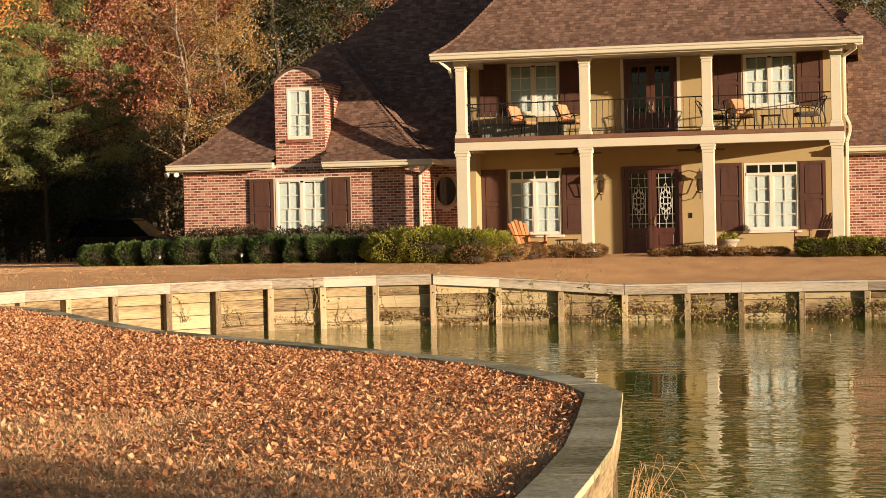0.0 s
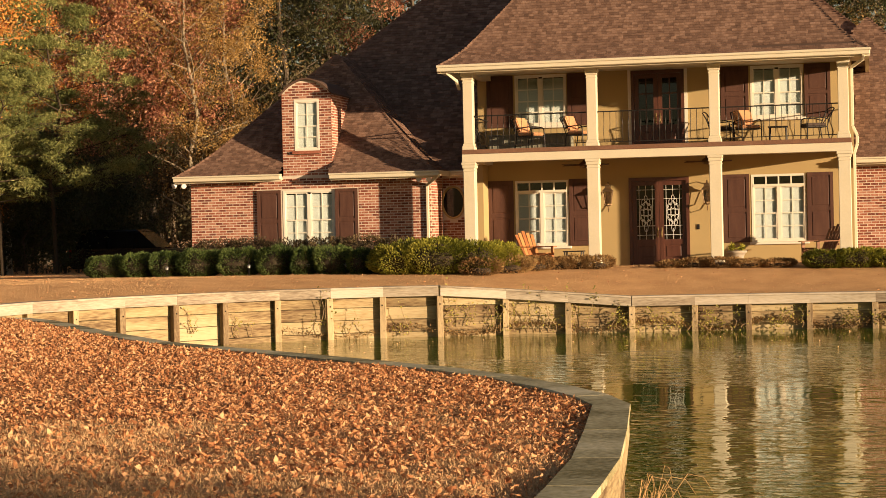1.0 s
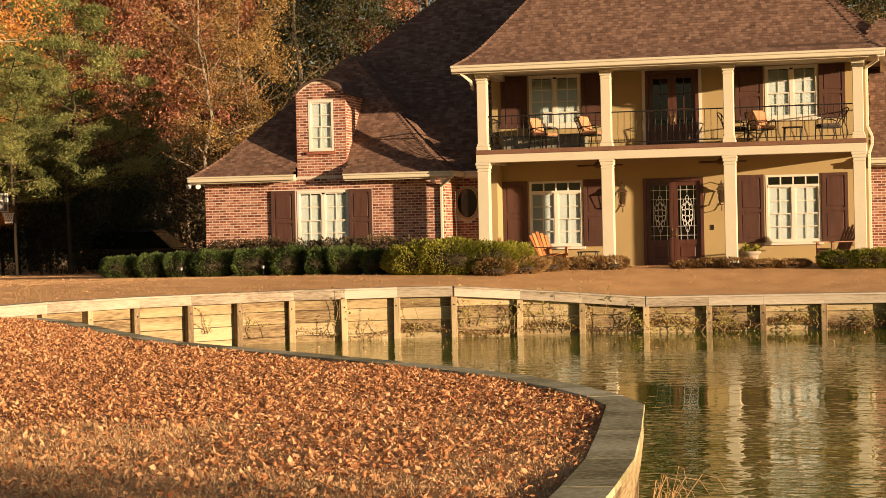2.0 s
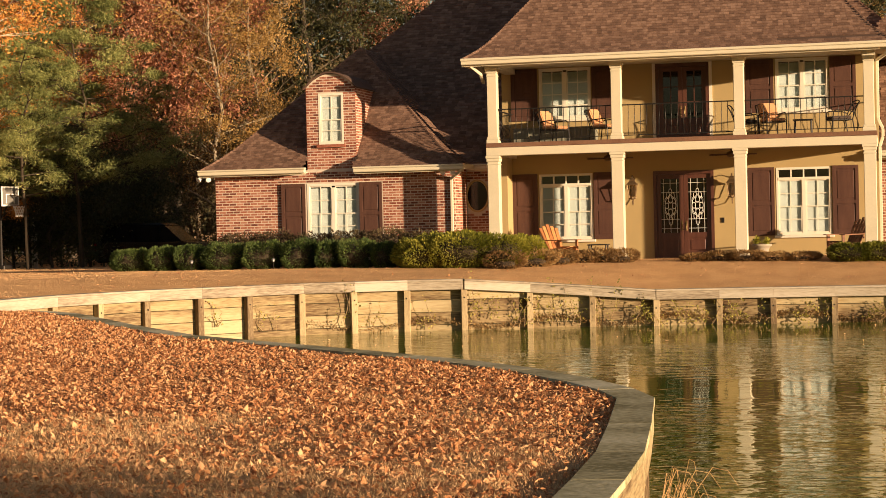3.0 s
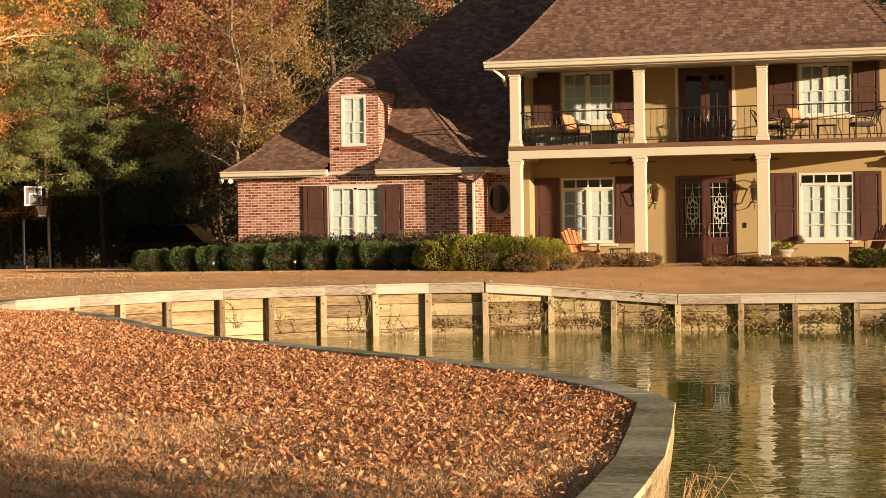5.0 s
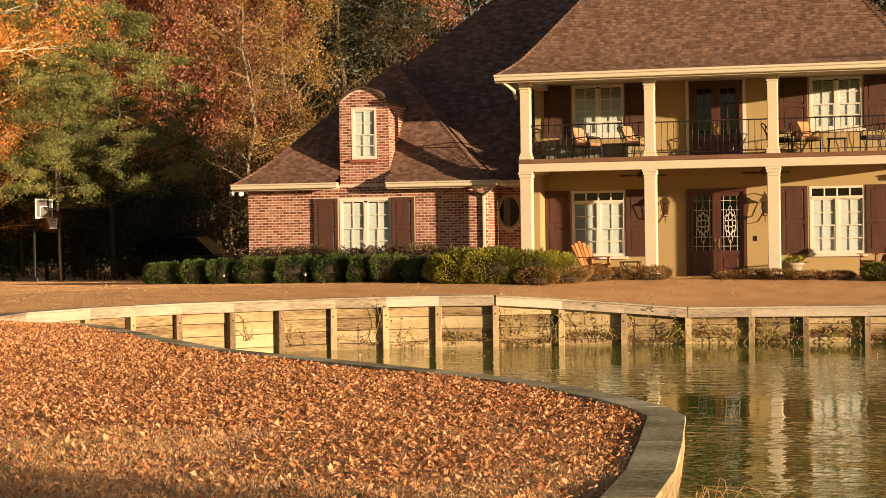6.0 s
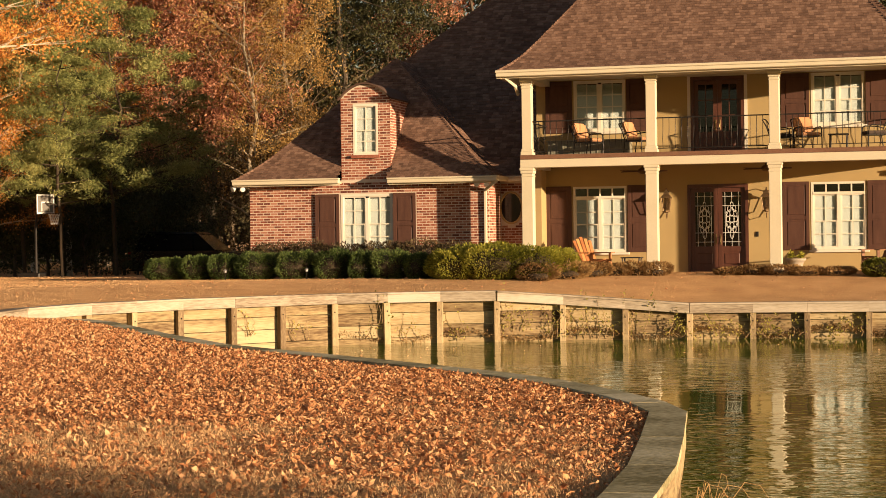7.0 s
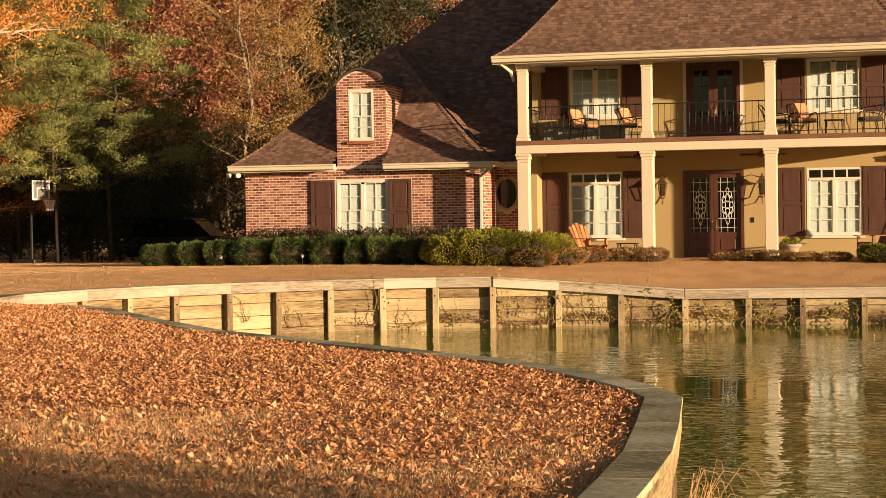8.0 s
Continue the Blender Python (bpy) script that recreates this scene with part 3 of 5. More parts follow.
    a, b = Vector((x0, y0, 0)), Vector((x1, y1, 0))
    d = (b - a).normalized()
    out = Vector((d.y, -d.x, 0))
    bm = bmesh.new()
    for z, h in ((FLOOR2 + 0.90, 0.03), (FLOOR2 + 0.10, 0.02)):
        beam(bm, a + Vector((0, 0, z)), b + Vector((0, 0, z)), 0.035, h)
    rail = part("railing", bm, M_iron, house, "black iron railing")
    n = max(2, round((b - a).length / 0.16))
    for k in range(1, n):
        p = a + (b - a) * (k / n)
        bm = bmesh.new()
        pts = [p + out * o + Vector((0, 0, FLOOR2 + z)) for z, o in ((0.10, 0), (0.2, 0.05), (0.32, 0.085), (0.45, 0.06), (0.58, 0.01), (0.7, 0), (0.89, 0))]
        tube(bm, pts, 0.0085, 4)
        part("baluster", bm, M_iron, rail)
    return rail


for a, b in zip(XC, XC[1:]):
    railing(a + 0.14, b - 0.14)
railing(XC[0], XC[0], YW - 0.02, YC + 0.16)
railing(XC[3], XC[3], YC + 0.16, YW - 0.02)

# ---- brick wings ----
WY = 50.0
part("wing_wall", holed(bmesh.new(), -18.65, -11.67, 0.9, 4.02, WY - 0.03, WY + 0.25, [(-15.93, -14.42, 2.0, 3.62)]), M_mortar, house, "red brick wing wall")
part("wing_wall", boxes((-18.65, -18.40, WY + 0.25, 69.6, 0.9, 4.02)), M_mortar, house)
part("wing_wall", boxes((-11.92, -11.67, WY + 0.25, 51.4, 0.9, 4.02)), M_mortar, house)
part("recess_wall", boxes((-11.67, -10.62, 51.42, 51.67, 0.9, 4.02)), M_mortar, house)
part("wing_wall", boxes((-0.29, 4.0, 51.65, 51.9, 0.9, 4.05)), M_mortar, house, "red brick wing wall")
part("wing_wall", boxes((3.75, 4.0, 51.9, 69.6, 0.9, 4.02)), M_mortar, house)
part("rear_wall", boxes((-18.65, 4.0, 69.6, 69.8, 0.9, 4.02)), M_mortar, house)
# wing room's back wall, painted dark in place of indoor shade
part("inner_wall", boxes((-18.3, -12.0, 52.0, 52.1, 1.3, 3.95)), M_room_shade, house)
window(-15.93, -14.42, 2.0, 3.62, WY - 0.03, 2, 2, 2)
shutter(-16.68, -15.98, 2.0, 3.64, WY - 0.05)
shutter(-14.40, -13.75, 2.0, 3.64, WY - 0.05)

# oval window in the recess
bm = bmesh.new()
ring = []
for k in range(28):
    a = k * math.tau / 28
    c, s = math.cos(a), math.sin(a)
    ring.append([bm.verts.new((-11.354 + c * (0.29 + g), y, 3.19 + s * (0.41 + g))) for g, y in ((0, 51.34), (0, 51.40), (0.055, 51.40), (0.055, 51.34))])
for k in range(28):
    p, q = ring[k], ring[(k + 1) % 28]
    for i in range(4):
        bm.faces.new((p[i], p[(i + 1) % 4], q[(i + 1) % 4], q[i]))
oval = part("oval_window", bm, M_stucco, house, "oval window with a dark pane")
bm = bmesh.new()
bm.faces.new([bm.verts.new((-11.354 + 0.30 * math.cos(k * math.tau / 28), 51.395, 3.19 + 0.42 * math.sin(k * math.tau / 28))) for k in range(28)])
bmesh.ops.solidify(bm, geom=bm.faces[:], thickness=0.006)
M_dark_pane = material("dark_pane", (0.01, 0.01, 0.01), (0.02, 0.018, 0.016), 0.08, 3, 20, bump=0, spec=0.35)
part("oval_pane", bm, M_dark_pane, oval)

# ---- roofs ----
def prof(p, d):
    for (a, za), (b, zb) in zip(p, p[1:]):
        if d <= b:
            return za + (zb - za) * (d - a) / (b - a)
    return p[-1][1]


BELL = [(0, 0), (0.3, 0.2), (0.6, 0.47), (0.9, 0.82), (1.14, 1.12), (1.4, 1.44), (9.0, 10.9)]
WINGP = [(0, 0), (0.4, 0.28), (0.8, 0.62), (1.3, 1.12), (2.0, 1.85), (4.2, 4.10), (9, 9.0)]
MAINP = [(0, 0), (0.4, 0.25), (0.8, 0.60), (1.3, 1.08), (9.0, 8.35), (11.0, 10.24)]


DY = 49.97                            # the dormer stands flush on the wing wall
DX0, DX1, DZ = -15.905, -14.47, 6.30
ROOF_A = (-11.0, 0.15, 48.25, 58.6, 6.76)
ROOF_B = (-18.95, -11.45, 49.5, 62.3, 4.05)
# unseen rear and ridge of ROOF_M extended to shade the wood's lower crowns
ROOF_M = (-19.6, 4.2, 51.15, 70.0, 4.05)
ROOF_R = (-4.2, 4.45, 51.15, 61.0, 4.08)


def kept(dims, q):
    """Whether a place of a roof lies clear of the porch block and of the dormer, into which the lower roofs do not run."""
    if dims is ROOF_B:
        return not (DX0 < q.x < DX1 and q.y < DY + 0.14)
    if dims is ROOF_M:
        return not (-10.62 < q.x < -0.29 and q.y < 51.78)
    return dims is not ROOF_R or q.x > -0.29


def hip_roof(name, dims, p, label):
    x0, x1, y0, y1, z = dims
    top = min(x1 - x0, y1 - y0) / 2
    ds = sorted({d for d, _ in p if d < top} | {top})
    bm = bmesh.new()
    rings = [[bm.verts.new(c) for c in ((x0 + d, y0 + d, z + prof(p, d)), (x1 - d, y0 + d, z + prof(p, d)), (x1 - d, y1 - d, z + prof(p, d)), (x0 + d, y1 - d, z + prof(p, d)))] for d in ds]
    for a, b in zip(rings, rings[1:]):
        for k in range(4):
            bm.faces.new((a[k], a[(k + 1) % 4], b[(k + 1) % 4], b[k]))
    bm.faces.new([bm.verts.new(c) for c in ((x0, y0, z - 0.02), (x0, y1, z - 0.02), (x1, y1, z - 0.02), (x1, y0, z - 0.02))])
    bmesh.ops.remove_doubles(bm, verts=bm.verts, dist=0.001)
    for co, no in (((-10.62, 0, 0), (1, 0, 0)), ((-0.29, 0, 0), (1, 0, 0)), ((0, 51.78, 0), (0, 1, 0))):
        if dims is ROOF_M or (dims is ROOF_R and co[0] == -0.29):
            bmesh.ops.bisect_plane(bm, geom=bm.verts[:] + bm.edges[:] + bm.faces[:], plane_co=co, plane_no=no)
    if dims is ROOF_B:
        for co, no in (((DX0, 0, 0), (1, 0, 0)), ((DX1, 0, 0), (1, 0, 0)), ((0, DY + 0.14, 0), (0, 1, 0))):
            bmesh.ops.bisect_plane(bm, geom=bm.verts[:] + bm.edges[:] + bm.faces[:], plane_co=co, plane_no=no)
    bmesh.ops.delete(bm, geom=[f for f in bm.faces if not kept(dims, f.calc_center_median())], context="FACES")
    return part(name, bm, M_felt, house, label)


def course_rows(x0, x1, y0, y1, z, p, which, expo):
    """Courses up one side of a hip roof: the side's place at a distance along the eave (from 0 to 1) and inset d."""
    top = min(x1 - x0, y1 - y0) / 2
    d = 0.0
    rows = []
    while d < top - 0.02:
        k = 0.01
        sl = (prof(p, d + k) - prof(p, d)) / k
        nd = min(top, d + expo / math.sqrt(1 + sl * sl))
        rows.append((d, nd))
        d = nd

    def place(u, d):
        zz = z + prof(p, d)
        if which == "front":
            return Vector((x0 + d + u * (x1 - x0 - 2 * d), y0 + d, zz)), x1 - x0 - 2 * d
        if which == "left":
            return Vector((x0 + d, y1 - d - u * (y1 - y0 - 2 * d), zz)), y1 - y0 - 2 * d
        return Vector((x1 - d, y0 + d + u * (y1 - y0 - 2 * d), zz)), y1 - y0 - 2 * d
    return rows, place


def shingles(roof, dims, p, sides, first=0, w=0.135, expo=0.10):
    """Shingle tabs laid in courses, joined; returns the tabs of the first courses of the front for single pieces."""
    verts, faces, singles = [], [], []
    rg = random.Random(21)
    for which in sides:
        rows, place = course_rows(*dims, p, which, expo)
        for k, (d, nd) in enumerate(rows):
            L = place(0, d)[1]
            n = max(1, int(L / w))
            off = rg.random()
            for i in range(-1, n + 1):
                a, b = (i + off) * w / L, (i + off + 1) * w / L
                a, b = max(0, a), min(1, b)
                if b - a < 0.25 * w / L:
                    continue
                if not kept(dims, place((a + b) / 2, (d + nd) / 2)[0]):
                    continue
                e = rg.uniform(0, 0.004)
                p0, p1 = place(a, d)[0], place(b, d)[0]
                q0, q1 = p0 + (place(0.5, nd)[0] - place(0.5, d)[0]), p1 + (place(0.5, nd)[0] - place(0.5, d)[0])
                nrm = (p1 - p0).cross(q0 - p0).normalized()
                if nrm.z < 0:
                    nrm = -nrm
                if which == "front" and k < first and b - a > 0.98 * w / L:
                    singles.append((p0, (p1 - p0), (q0 - p0), nrm))
                    continue
                g = (p1 - p0) * 0.012
                up, lo = nrm * (0.016 + e), nrm * 0.004
                s = len(verts)
                verts += [p0 + g + up, p1 - g + up, q1 - g + lo, q0 + g + lo, p0 + g - nrm * 0.004, p1 - g - nrm * 0.004]
                faces += [(s, s + 1, s + 2, s + 3), (s + 4, s + 5, s + 1, s), (s + 4, s, s + 3), (s + 5, s + 2, s + 1)]
    me = bpy.data.meshes.new("shingles")
    org = ORG[roof]
    me.from_pydata([v - org for v in verts], [], faces)
    me.materials.append(M_shingle)
    ob = new("shingles", me)
    ob.parent = roof
    tagged(ob, "brown asphalt shingles in courses", kind="stuff")
    if singles:
        ms = bpy.data.meshes.new("shingle")
        ms.from_pydata([(0.012, 0, 0.018), (0.988, 0, 0.018), (0.988, 1, 0.004), (0.012, 1, 0.004), (0.012, 0, -0.004), (0.988, 0, -0.004)], [],
                       [(0, 1, 2, 3), (4, 5, 1, 0), (4, 0, 3), (5, 2, 1)])
        ms.materials.append(M_shingle_one)
        for p0, u, v, nrm in singles[:300]:
            o = new("shingle", ms)
            o.parent = roof
            m = Matrix.Identity(4)
            q = p0 - org
            for r in range(3):
                m[r][0], m[r][1], m[r][2], m[r][3] = u[r], v[r], nrm[r], q[r]
            o.matrix_basis = m


roof_a = hip_roof("roof", ROOF_A, BELL, "steep brown shingle hip roof flared at the eaves")
roof_b = hip_roof("roof", ROOF_B, WINGP, "brown shingle hip roof of the brick wing")
roof_m = hip_roof("roof", ROOF_M, MAINP, "high brown shingle main roof")
roof_r = hip_roof("roof", ROOF_R, WINGP, "brown shingle wing roof")

# gutters and fascias
def gutter(x0, x1, y, z, h=0.15):
    bm = bmesh.new()
    box(bm, x0, x1, y - 0.13, y, z - h, z - h + 0.10, bevel=0.015)
    box(bm, x0 - 0.01, x1 + 0.01, y - 0.15, y - 0.002, z - h + 0.102, z, bevel=0.012)
    box(bm, x0, x1, y + 0.002, y + 0.03, z - h - 0.04, z)
    return part("gutter", bm, M_trim, house, "cream painted eave gutter")


gutter(-11.02, 0.17, 48.27, 6.78, 0.17)
gutter(-18.97, -15.82, 49.52, 4.075)
gutter(-14.42, -11.31, 49.52, 4.05)
gutter(-11.42, -10.55, 51.2, 4.08)
gutter(-0.25, 4.47, 51.17, 4.11)
for r in ((-11.0, -10.9, 48.3, 58.6, 6.58, 6.77), (0.05, 0.15, 48.3, 58.6, 6.58, 6.77), (-18.97, -18.87, 49.55, 62, 3.92, 4.06), (-11.45, -11.36, 49.55, 51.1, 3.92, 4.06)):
    part("fascia", boxes(r), M_trim, house)
for r in ((-18.86, DX0, 49.56, 49.95, 3.93, 3.96), (DX1, -11.46, 49.56, 49.95, 3.93, 3.96), (-0.28, 4.4, 51.21, 51.63, 3.98, 4.01), (-18.86, -18.67, 50.0, 62, 3.93, 3.96)):
    part("soffit", boxes(r), M_trim, house)


def downspout(pts, r=0.045):
    bm = bmesh.new()
    for a, b in zip(pts, pts[1:]):
        beam(bm, a, b, 0.075, 0.095, up=(0.02, -1, 0.05), bevel=0.01)
    return part("downspout", bm, M_trim, house, "cream downspout")


downspout([(-11.35, 49.45, 3.95), (-11.42, 49.55, 3.86), (-11.76, 49.93, 3.66), (-11.76, 49.93, 1.35)])
downspout([(0.0, 48.2, 6.62), (-0.02, 48.4, 6.5), (-0.30, 49.0, 6.36), (-0.30, 49.0, 4.85), (-0.19, 49.0, 4.6), (-0.19, 49.0, 4.4), (-0.27, 49.0, 4.15), (-0.27, 49.0, 1.35)])
downspout([(-10.8, 48.3, 6.6), (-10.62, 48.75, 6.4), (-10.62, 49.1, 6.2)])

# dormer on the brick wing
dm = bmesh.new()
holed(dm, DX0, DX1, 4.022, DZ, DY, DY + 0.12, [(-15.545, -14.82, 4.72, 6.14)])
arc = [(DX0 + (DX1 - DX0) * k / 12, DZ + 0.39 * math.sin(math.pi * k / 12) ** 0.8) for k in range(13)]
for (xa, za), (xb, zb) in zip(arc, arc[1:]):
    vs = [dm.verts.new(c) for c in ((xa, DY, DZ), (xb, DY, DZ), (xb, DY, zb + 1e-3), (xa, DY, za + 1e-3))]
    dm.faces.new(vs)
box(dm, DX0, DX0 + 0.1, DY + 0.12, 53.0, 4.03, DZ)
box(dm, DX1 - 0.1, DX1, DY + 0.12, 53.0, 4.03, DZ)
box(dm, DX0 + 0.1, DX1 - 0.1, DY + 0.5, DY + 0.55, 4.0, DZ)
dormer = part("dormer", dm, M_mortar, house, "arched red brick dormer")
window(-15.545, -14.82, 4.72, 6.14, DY, 1, 2, 2, sill=False)
part("dormer_sill", boxes((-15.60, -14.77, DY - 0.09, DY - 0.02, 4.63, 4.715), bevel=0.006), M_brick, house, "brick sill")
bm = bmesh.new()
ext = [(DX0 - 0.06, DZ - 0.05)] + [(x + (0.0), z + 0.0) for x, z in arc] + [(DX1 + 0.06, DZ - 0.05)]
rows = []
for y in (DY - 0.10, 53.6):
    rows.append([[bm.verts.new((x, y, z + o)) for x, z in ext] for o in (0.01, 0.055)])
for i in range(len(ext) - 1):
    for (r0, r1) in ((rows[0][1], rows[1][1]), (rows[1][0], rows[0][0]), (rows[0][0], rows[0][1])):
        bm.faces.new((r0[i], r0[i + 1], r1[i + 1], r1[i]))
for i in (0, -1):
    bm.faces.new((rows[0][0][i], rows[0][1][i], rows[1][1][i], rows[1][0][i]))
part("dormer_roof", bm, M_felt, house, "curved brown dormer roof")

# ---- pieces on the roofs and brick walls ----
shingles(roof_a, ROOF_A, BELL, ("front", "left", "right"), first=4)
shingles(roof_b, ROOF_B, WINGP, ("front", "left", "right"))
shingles(roof_m, ROOF_M, MAINP, ("front", "left", "right"), w=0.20, expo=0.125)
shingles(roof_r, ROOF_R, WINGP, ("front", "right"))
# hip caps
def hip_cap(roof, dims, p, corner):
    x0, x1, y0, y1, z = dims
    top = min(x1 - x0, y1 - y0) / 2 - 0.05
    verts, faces = [], []
    d = 0.0
    while d < top:
        e = min(top, d + 0.11)
        pts = []
        for q in (d, e):
            c = Vector((x0 + q if corner == "left" else x1 - q, y0 + q, z + prof(p, q)))
            s = 1 if corner == "left" else -1
            h = 0.014 if q == d else 0.006
            pts.append([c + Vector((-s * 0.0, 0.11, -0.02 + h)), c + Vector((0, 0, 0.030 + h)), c + Vector((s * 0.11, 0.0, -0.02 + h))])
        n = len(verts)
        verts += pts[0] + pts[1] + [pts[0][0] - Vector((0, 0, 0.03)), pts[0][2] - Vector((0, 0, 0.03))]
        faces += [(n, n + 1, n + 4, n + 3), (n + 1, n + 2, n + 5, n + 4), (n, n + 6, n + 1), (n + 1, n + 7, n + 2)]
        d = e
    me = bpy.data.meshes.new("hip_cap")
    me.from_pydata([v - ORG[roof] for v in verts], [], faces)
    me.materials.append(M_shingle)
    o = new("hip_cap", me)
    o.parent = roof
    tagged(o, "overlapping ridge shingles along the hip", kind="stuff")


for rf, dm_, pf in ((roof_a, ROOF_A, BELL), (roof_b, ROOF_B, WINGP), (roof_m, ROOF_M, MAINP)):
    hip_cap(rf, dm_, pf, "left")
    hip_cap(rf, dm_, pf, "right")


def bricks(wall_part, a0, a1, z0, z1, place, holes=(), limit=0, clip=None, soldier=()):
    """Running-bond bricks proud of the mortar. place(a, z, out) gives a point of the wall's face; up to `limit` stay single objects."""
    verts, faces, solo = [], [], []
    L, H, J = 0.190, 0.056, 0.018
    rg = random.Random(31)
    rows = int((z1 - z0) / (H + J))
    for k in range(rows):
        z = z0 + k * (H + J)
        a = a0 - (L + J) * (0.5 if k % 2 else 0.0)
        while a < a1:
            s, e = max(a, a0), min(a + L, a1)
            a += L + J
            for h0, h1, g0, g1 in holes:
                if z + H > g0 and z < g1:
                    if s >= h0 and e <= h1:
                        s = e
                    elif s < h0 < e:
                        e = h0
                    elif s < h1 < e:
                        s = h1
            if e - s < 0.04 or (clip and not clip((s + e) / 2, z + H)):
                continue
            o = 0.0035 + rg.uniform(-0.0015, 0.0015)
            if e - s > 0.185 and len(solo) < limit:
                solo.append((s, z, o))
                continue
            n = len(verts)
            verts += [place(p, q, r) for p, q, r in ((s, z, o), (e, z, o), (e, z + H, o), (s, z + H, o), (s, z, -0.01), (e, z, -0.01), (e, z + H, -0.01), (s, z + H, -0.01))]
            faces += [tuple(n + i for i in f) for f in ((0, 1, 2, 3), (4, 5, 1, 0), (5, 6, 2, 1), (6, 7, 3, 2), (7, 4, 0, 3))]
    org = ORG[wall_part]
    me = bpy.data.meshes.new("brickwork")
    me.from_pydata([Vector(v) - org for v in verts], [], faces)
    me.materials.append(M_brick)
    ob = new("brickwork", me)
    ob.parent = wall_part
    tagged(ob, "red and brown bricks in running bond", kind="stuff")
    if solo:
        mb = bpy.data.meshes.new("brick")
        mb.from_pydata([(0, 0, 0), (L, 0, 0), (L, 0, H), (0, 0, H), (0, 0.02, 0), (L, 0.02, 0), (L, 0.02, H), (0, 0.02, H)], [],
                       [(0, 1, 2, 3), (4, 5, 1, 0), (5, 6, 2, 1), (6, 7, 3, 2), (7, 4, 0, 3)])
        mb.materials.append(M_brick_one)
        for s, z, o in solo:
            b = new("brick", mb)
            b.parent = wall_part
            b.location = Vector(place(s, z, o)) - org


walls = [o for o in house.children if o.name.startswith("wing_wall")]
recess = [o for o in house.children if o.name.startswith("recess_wall")][0]
SHUT = (-16.70, -13.73, 2.0, 3.66)
bricks(walls[0], -18.65, -11.67, 1.3, 4.0, lambda a, z, o: (a, WY - 0.03 - o, z), holes=[SHUT], limit=300)
bricks(walls[1], WY, 69.8, 1.3, 4.0, lambda a, z, o: (-18.65 - o, a, z))
bricks(walls[2], WY, 51.4, 1.3, 4.0, lambda a, z, o: (-11.67 + o, a, z))
bricks(recess, -11.66, -10.64, 1.3, 3.95, lambda a, z, o: (a, 51.42 - o, z), clip=lambda a, z: ((a + 11.38) / 0.42) ** 2 + ((z - 3.19) / 0.52) ** 2 > 1)
bricks(walls[3], -0.28, 4.0, 1.3, 3.96, lambda a, z, o: (a, 51.65 - o, z))


def arc_top(a, z):
    k = (a - DX0) / (DX1 - DX0)
    return z < DZ + 0.38 * max(0, math.sin(math.pi * max(0, min(1, k)))) ** 0.8


bricks(dormer, DX0, DX1, 4.038, 6.78, lambda a, z, o: (a, DY - o, z), holes=[(-15.545, -14.82, 4.63, 6.14)], clip=arc_top, limit=150)
bricks(dormer, DY, 52.6, 4.06, DZ - 0.02, lambda a, z, o: (DX1 + o, a, z))
bricks(dormer, DY, 52.6, 4.06, DZ - 0.02, lambda a, z, o: (DX0 - o, a, z))

# ---- foliage ----
def leaf_mesh(name, centres, sizes, mat, up=0.0, aspect=0.55, fold=0.25, seed=0, lie=None, lobed=False):
    """Many small folded leaves, one island each. lie: how far they may tilt from lying flat, in radians."""
    g = np.random.default_rng(seed)
    c = np.asarray(centres, float)
    n = len(c)
    sz = np.broadcast_to(np.asarray(sizes, float), (n,))[:, None]
    if lie is None:
        d = g.normal(size=(n, 3))
        d[:, 2] += up
    else:
        a, t = g.uniform(0, math.tau, n), g.normal(0, lie, n)
        d = np.stack([np.cos(a) * np.cos(t), np.sin(a) * np.cos(t), np.sin(t)], 1)
    d /= np.linalg.norm(d, axis=1)[:, None]
    r = g.normal(size=(n, 3))
    if lie is not None:
        r = np.stack([g.normal(0, lie, n), g.normal(0, lie, n), np.ones(n)], 1)
    s = np.cross(d, r)
    s /= np.linalg.norm(s, axis=1)[:, None] + 1e-9
    u = np.cross(s, d)
    bend = g.uniform(0.3, 1.0, (n, 1)) * fold
    if lobed:                         # an oval, curled leaf with a drawn-out tip and uneven lobes
        k1, k2, k3, k4 = (g.uniform(0.6, 1.25, (n, 1)) for _ in range(4))
        w, b2 = sz * aspect * 0.5, g.uniform(-0.5, 1.2, (n, 1)) * fold
        v = np.stack([c - d * sz * 0.5, c - d * sz * 0.18 + s * w * k1 + u * sz * bend, c + d * sz * 0.16 + s * w * 0.8 * k2 + u * sz * bend, c + d * sz * 0.55 + u * sz * b2,
                      c + d * sz * 0.12 - s * w * 0.8 * k3 + u * sz * b2, c - d * sz * 0.2 - s * w * k4 + u * sz * b2], 1).reshape(-1, 3)
        i = np.arange(n)[:, None] * 6
        f = np.concatenate([i + [0, 1, 2], i + [0, 2, 3], i + [0, 3, 4], i + [0, 4, 5]], 0)
        me = bpy.data.meshes.new(name)
        me.from_pydata(v.tolist(), [], f.tolist())
        me.materials.append(mat)
        return me
    v = np.stack([c - d * sz * 0.5, c + s * sz * aspect * 0.5 + u * sz * bend, c + d * sz * 0.5 + u * sz * bend * 0.4, c - s * sz * aspect * 0.5 + u * sz * bend], 1).reshape(-1, 3)
    i = np.arange(n)[:, None] * 4
    f = np.concatenate([i + [0, 1, 2], i + [0, 2, 3]], 0)
    me = bpy.data.meshes.new(name)
    me.from_pydata(v.tolist(), [], f.tolist())
    me.materials.append(mat)
    return me


def leaf_mat(name, dark, mid, light, trans=0.35):
    """Leaf colour that drifts from bough to bough, with a smaller spread from leaf to leaf."""
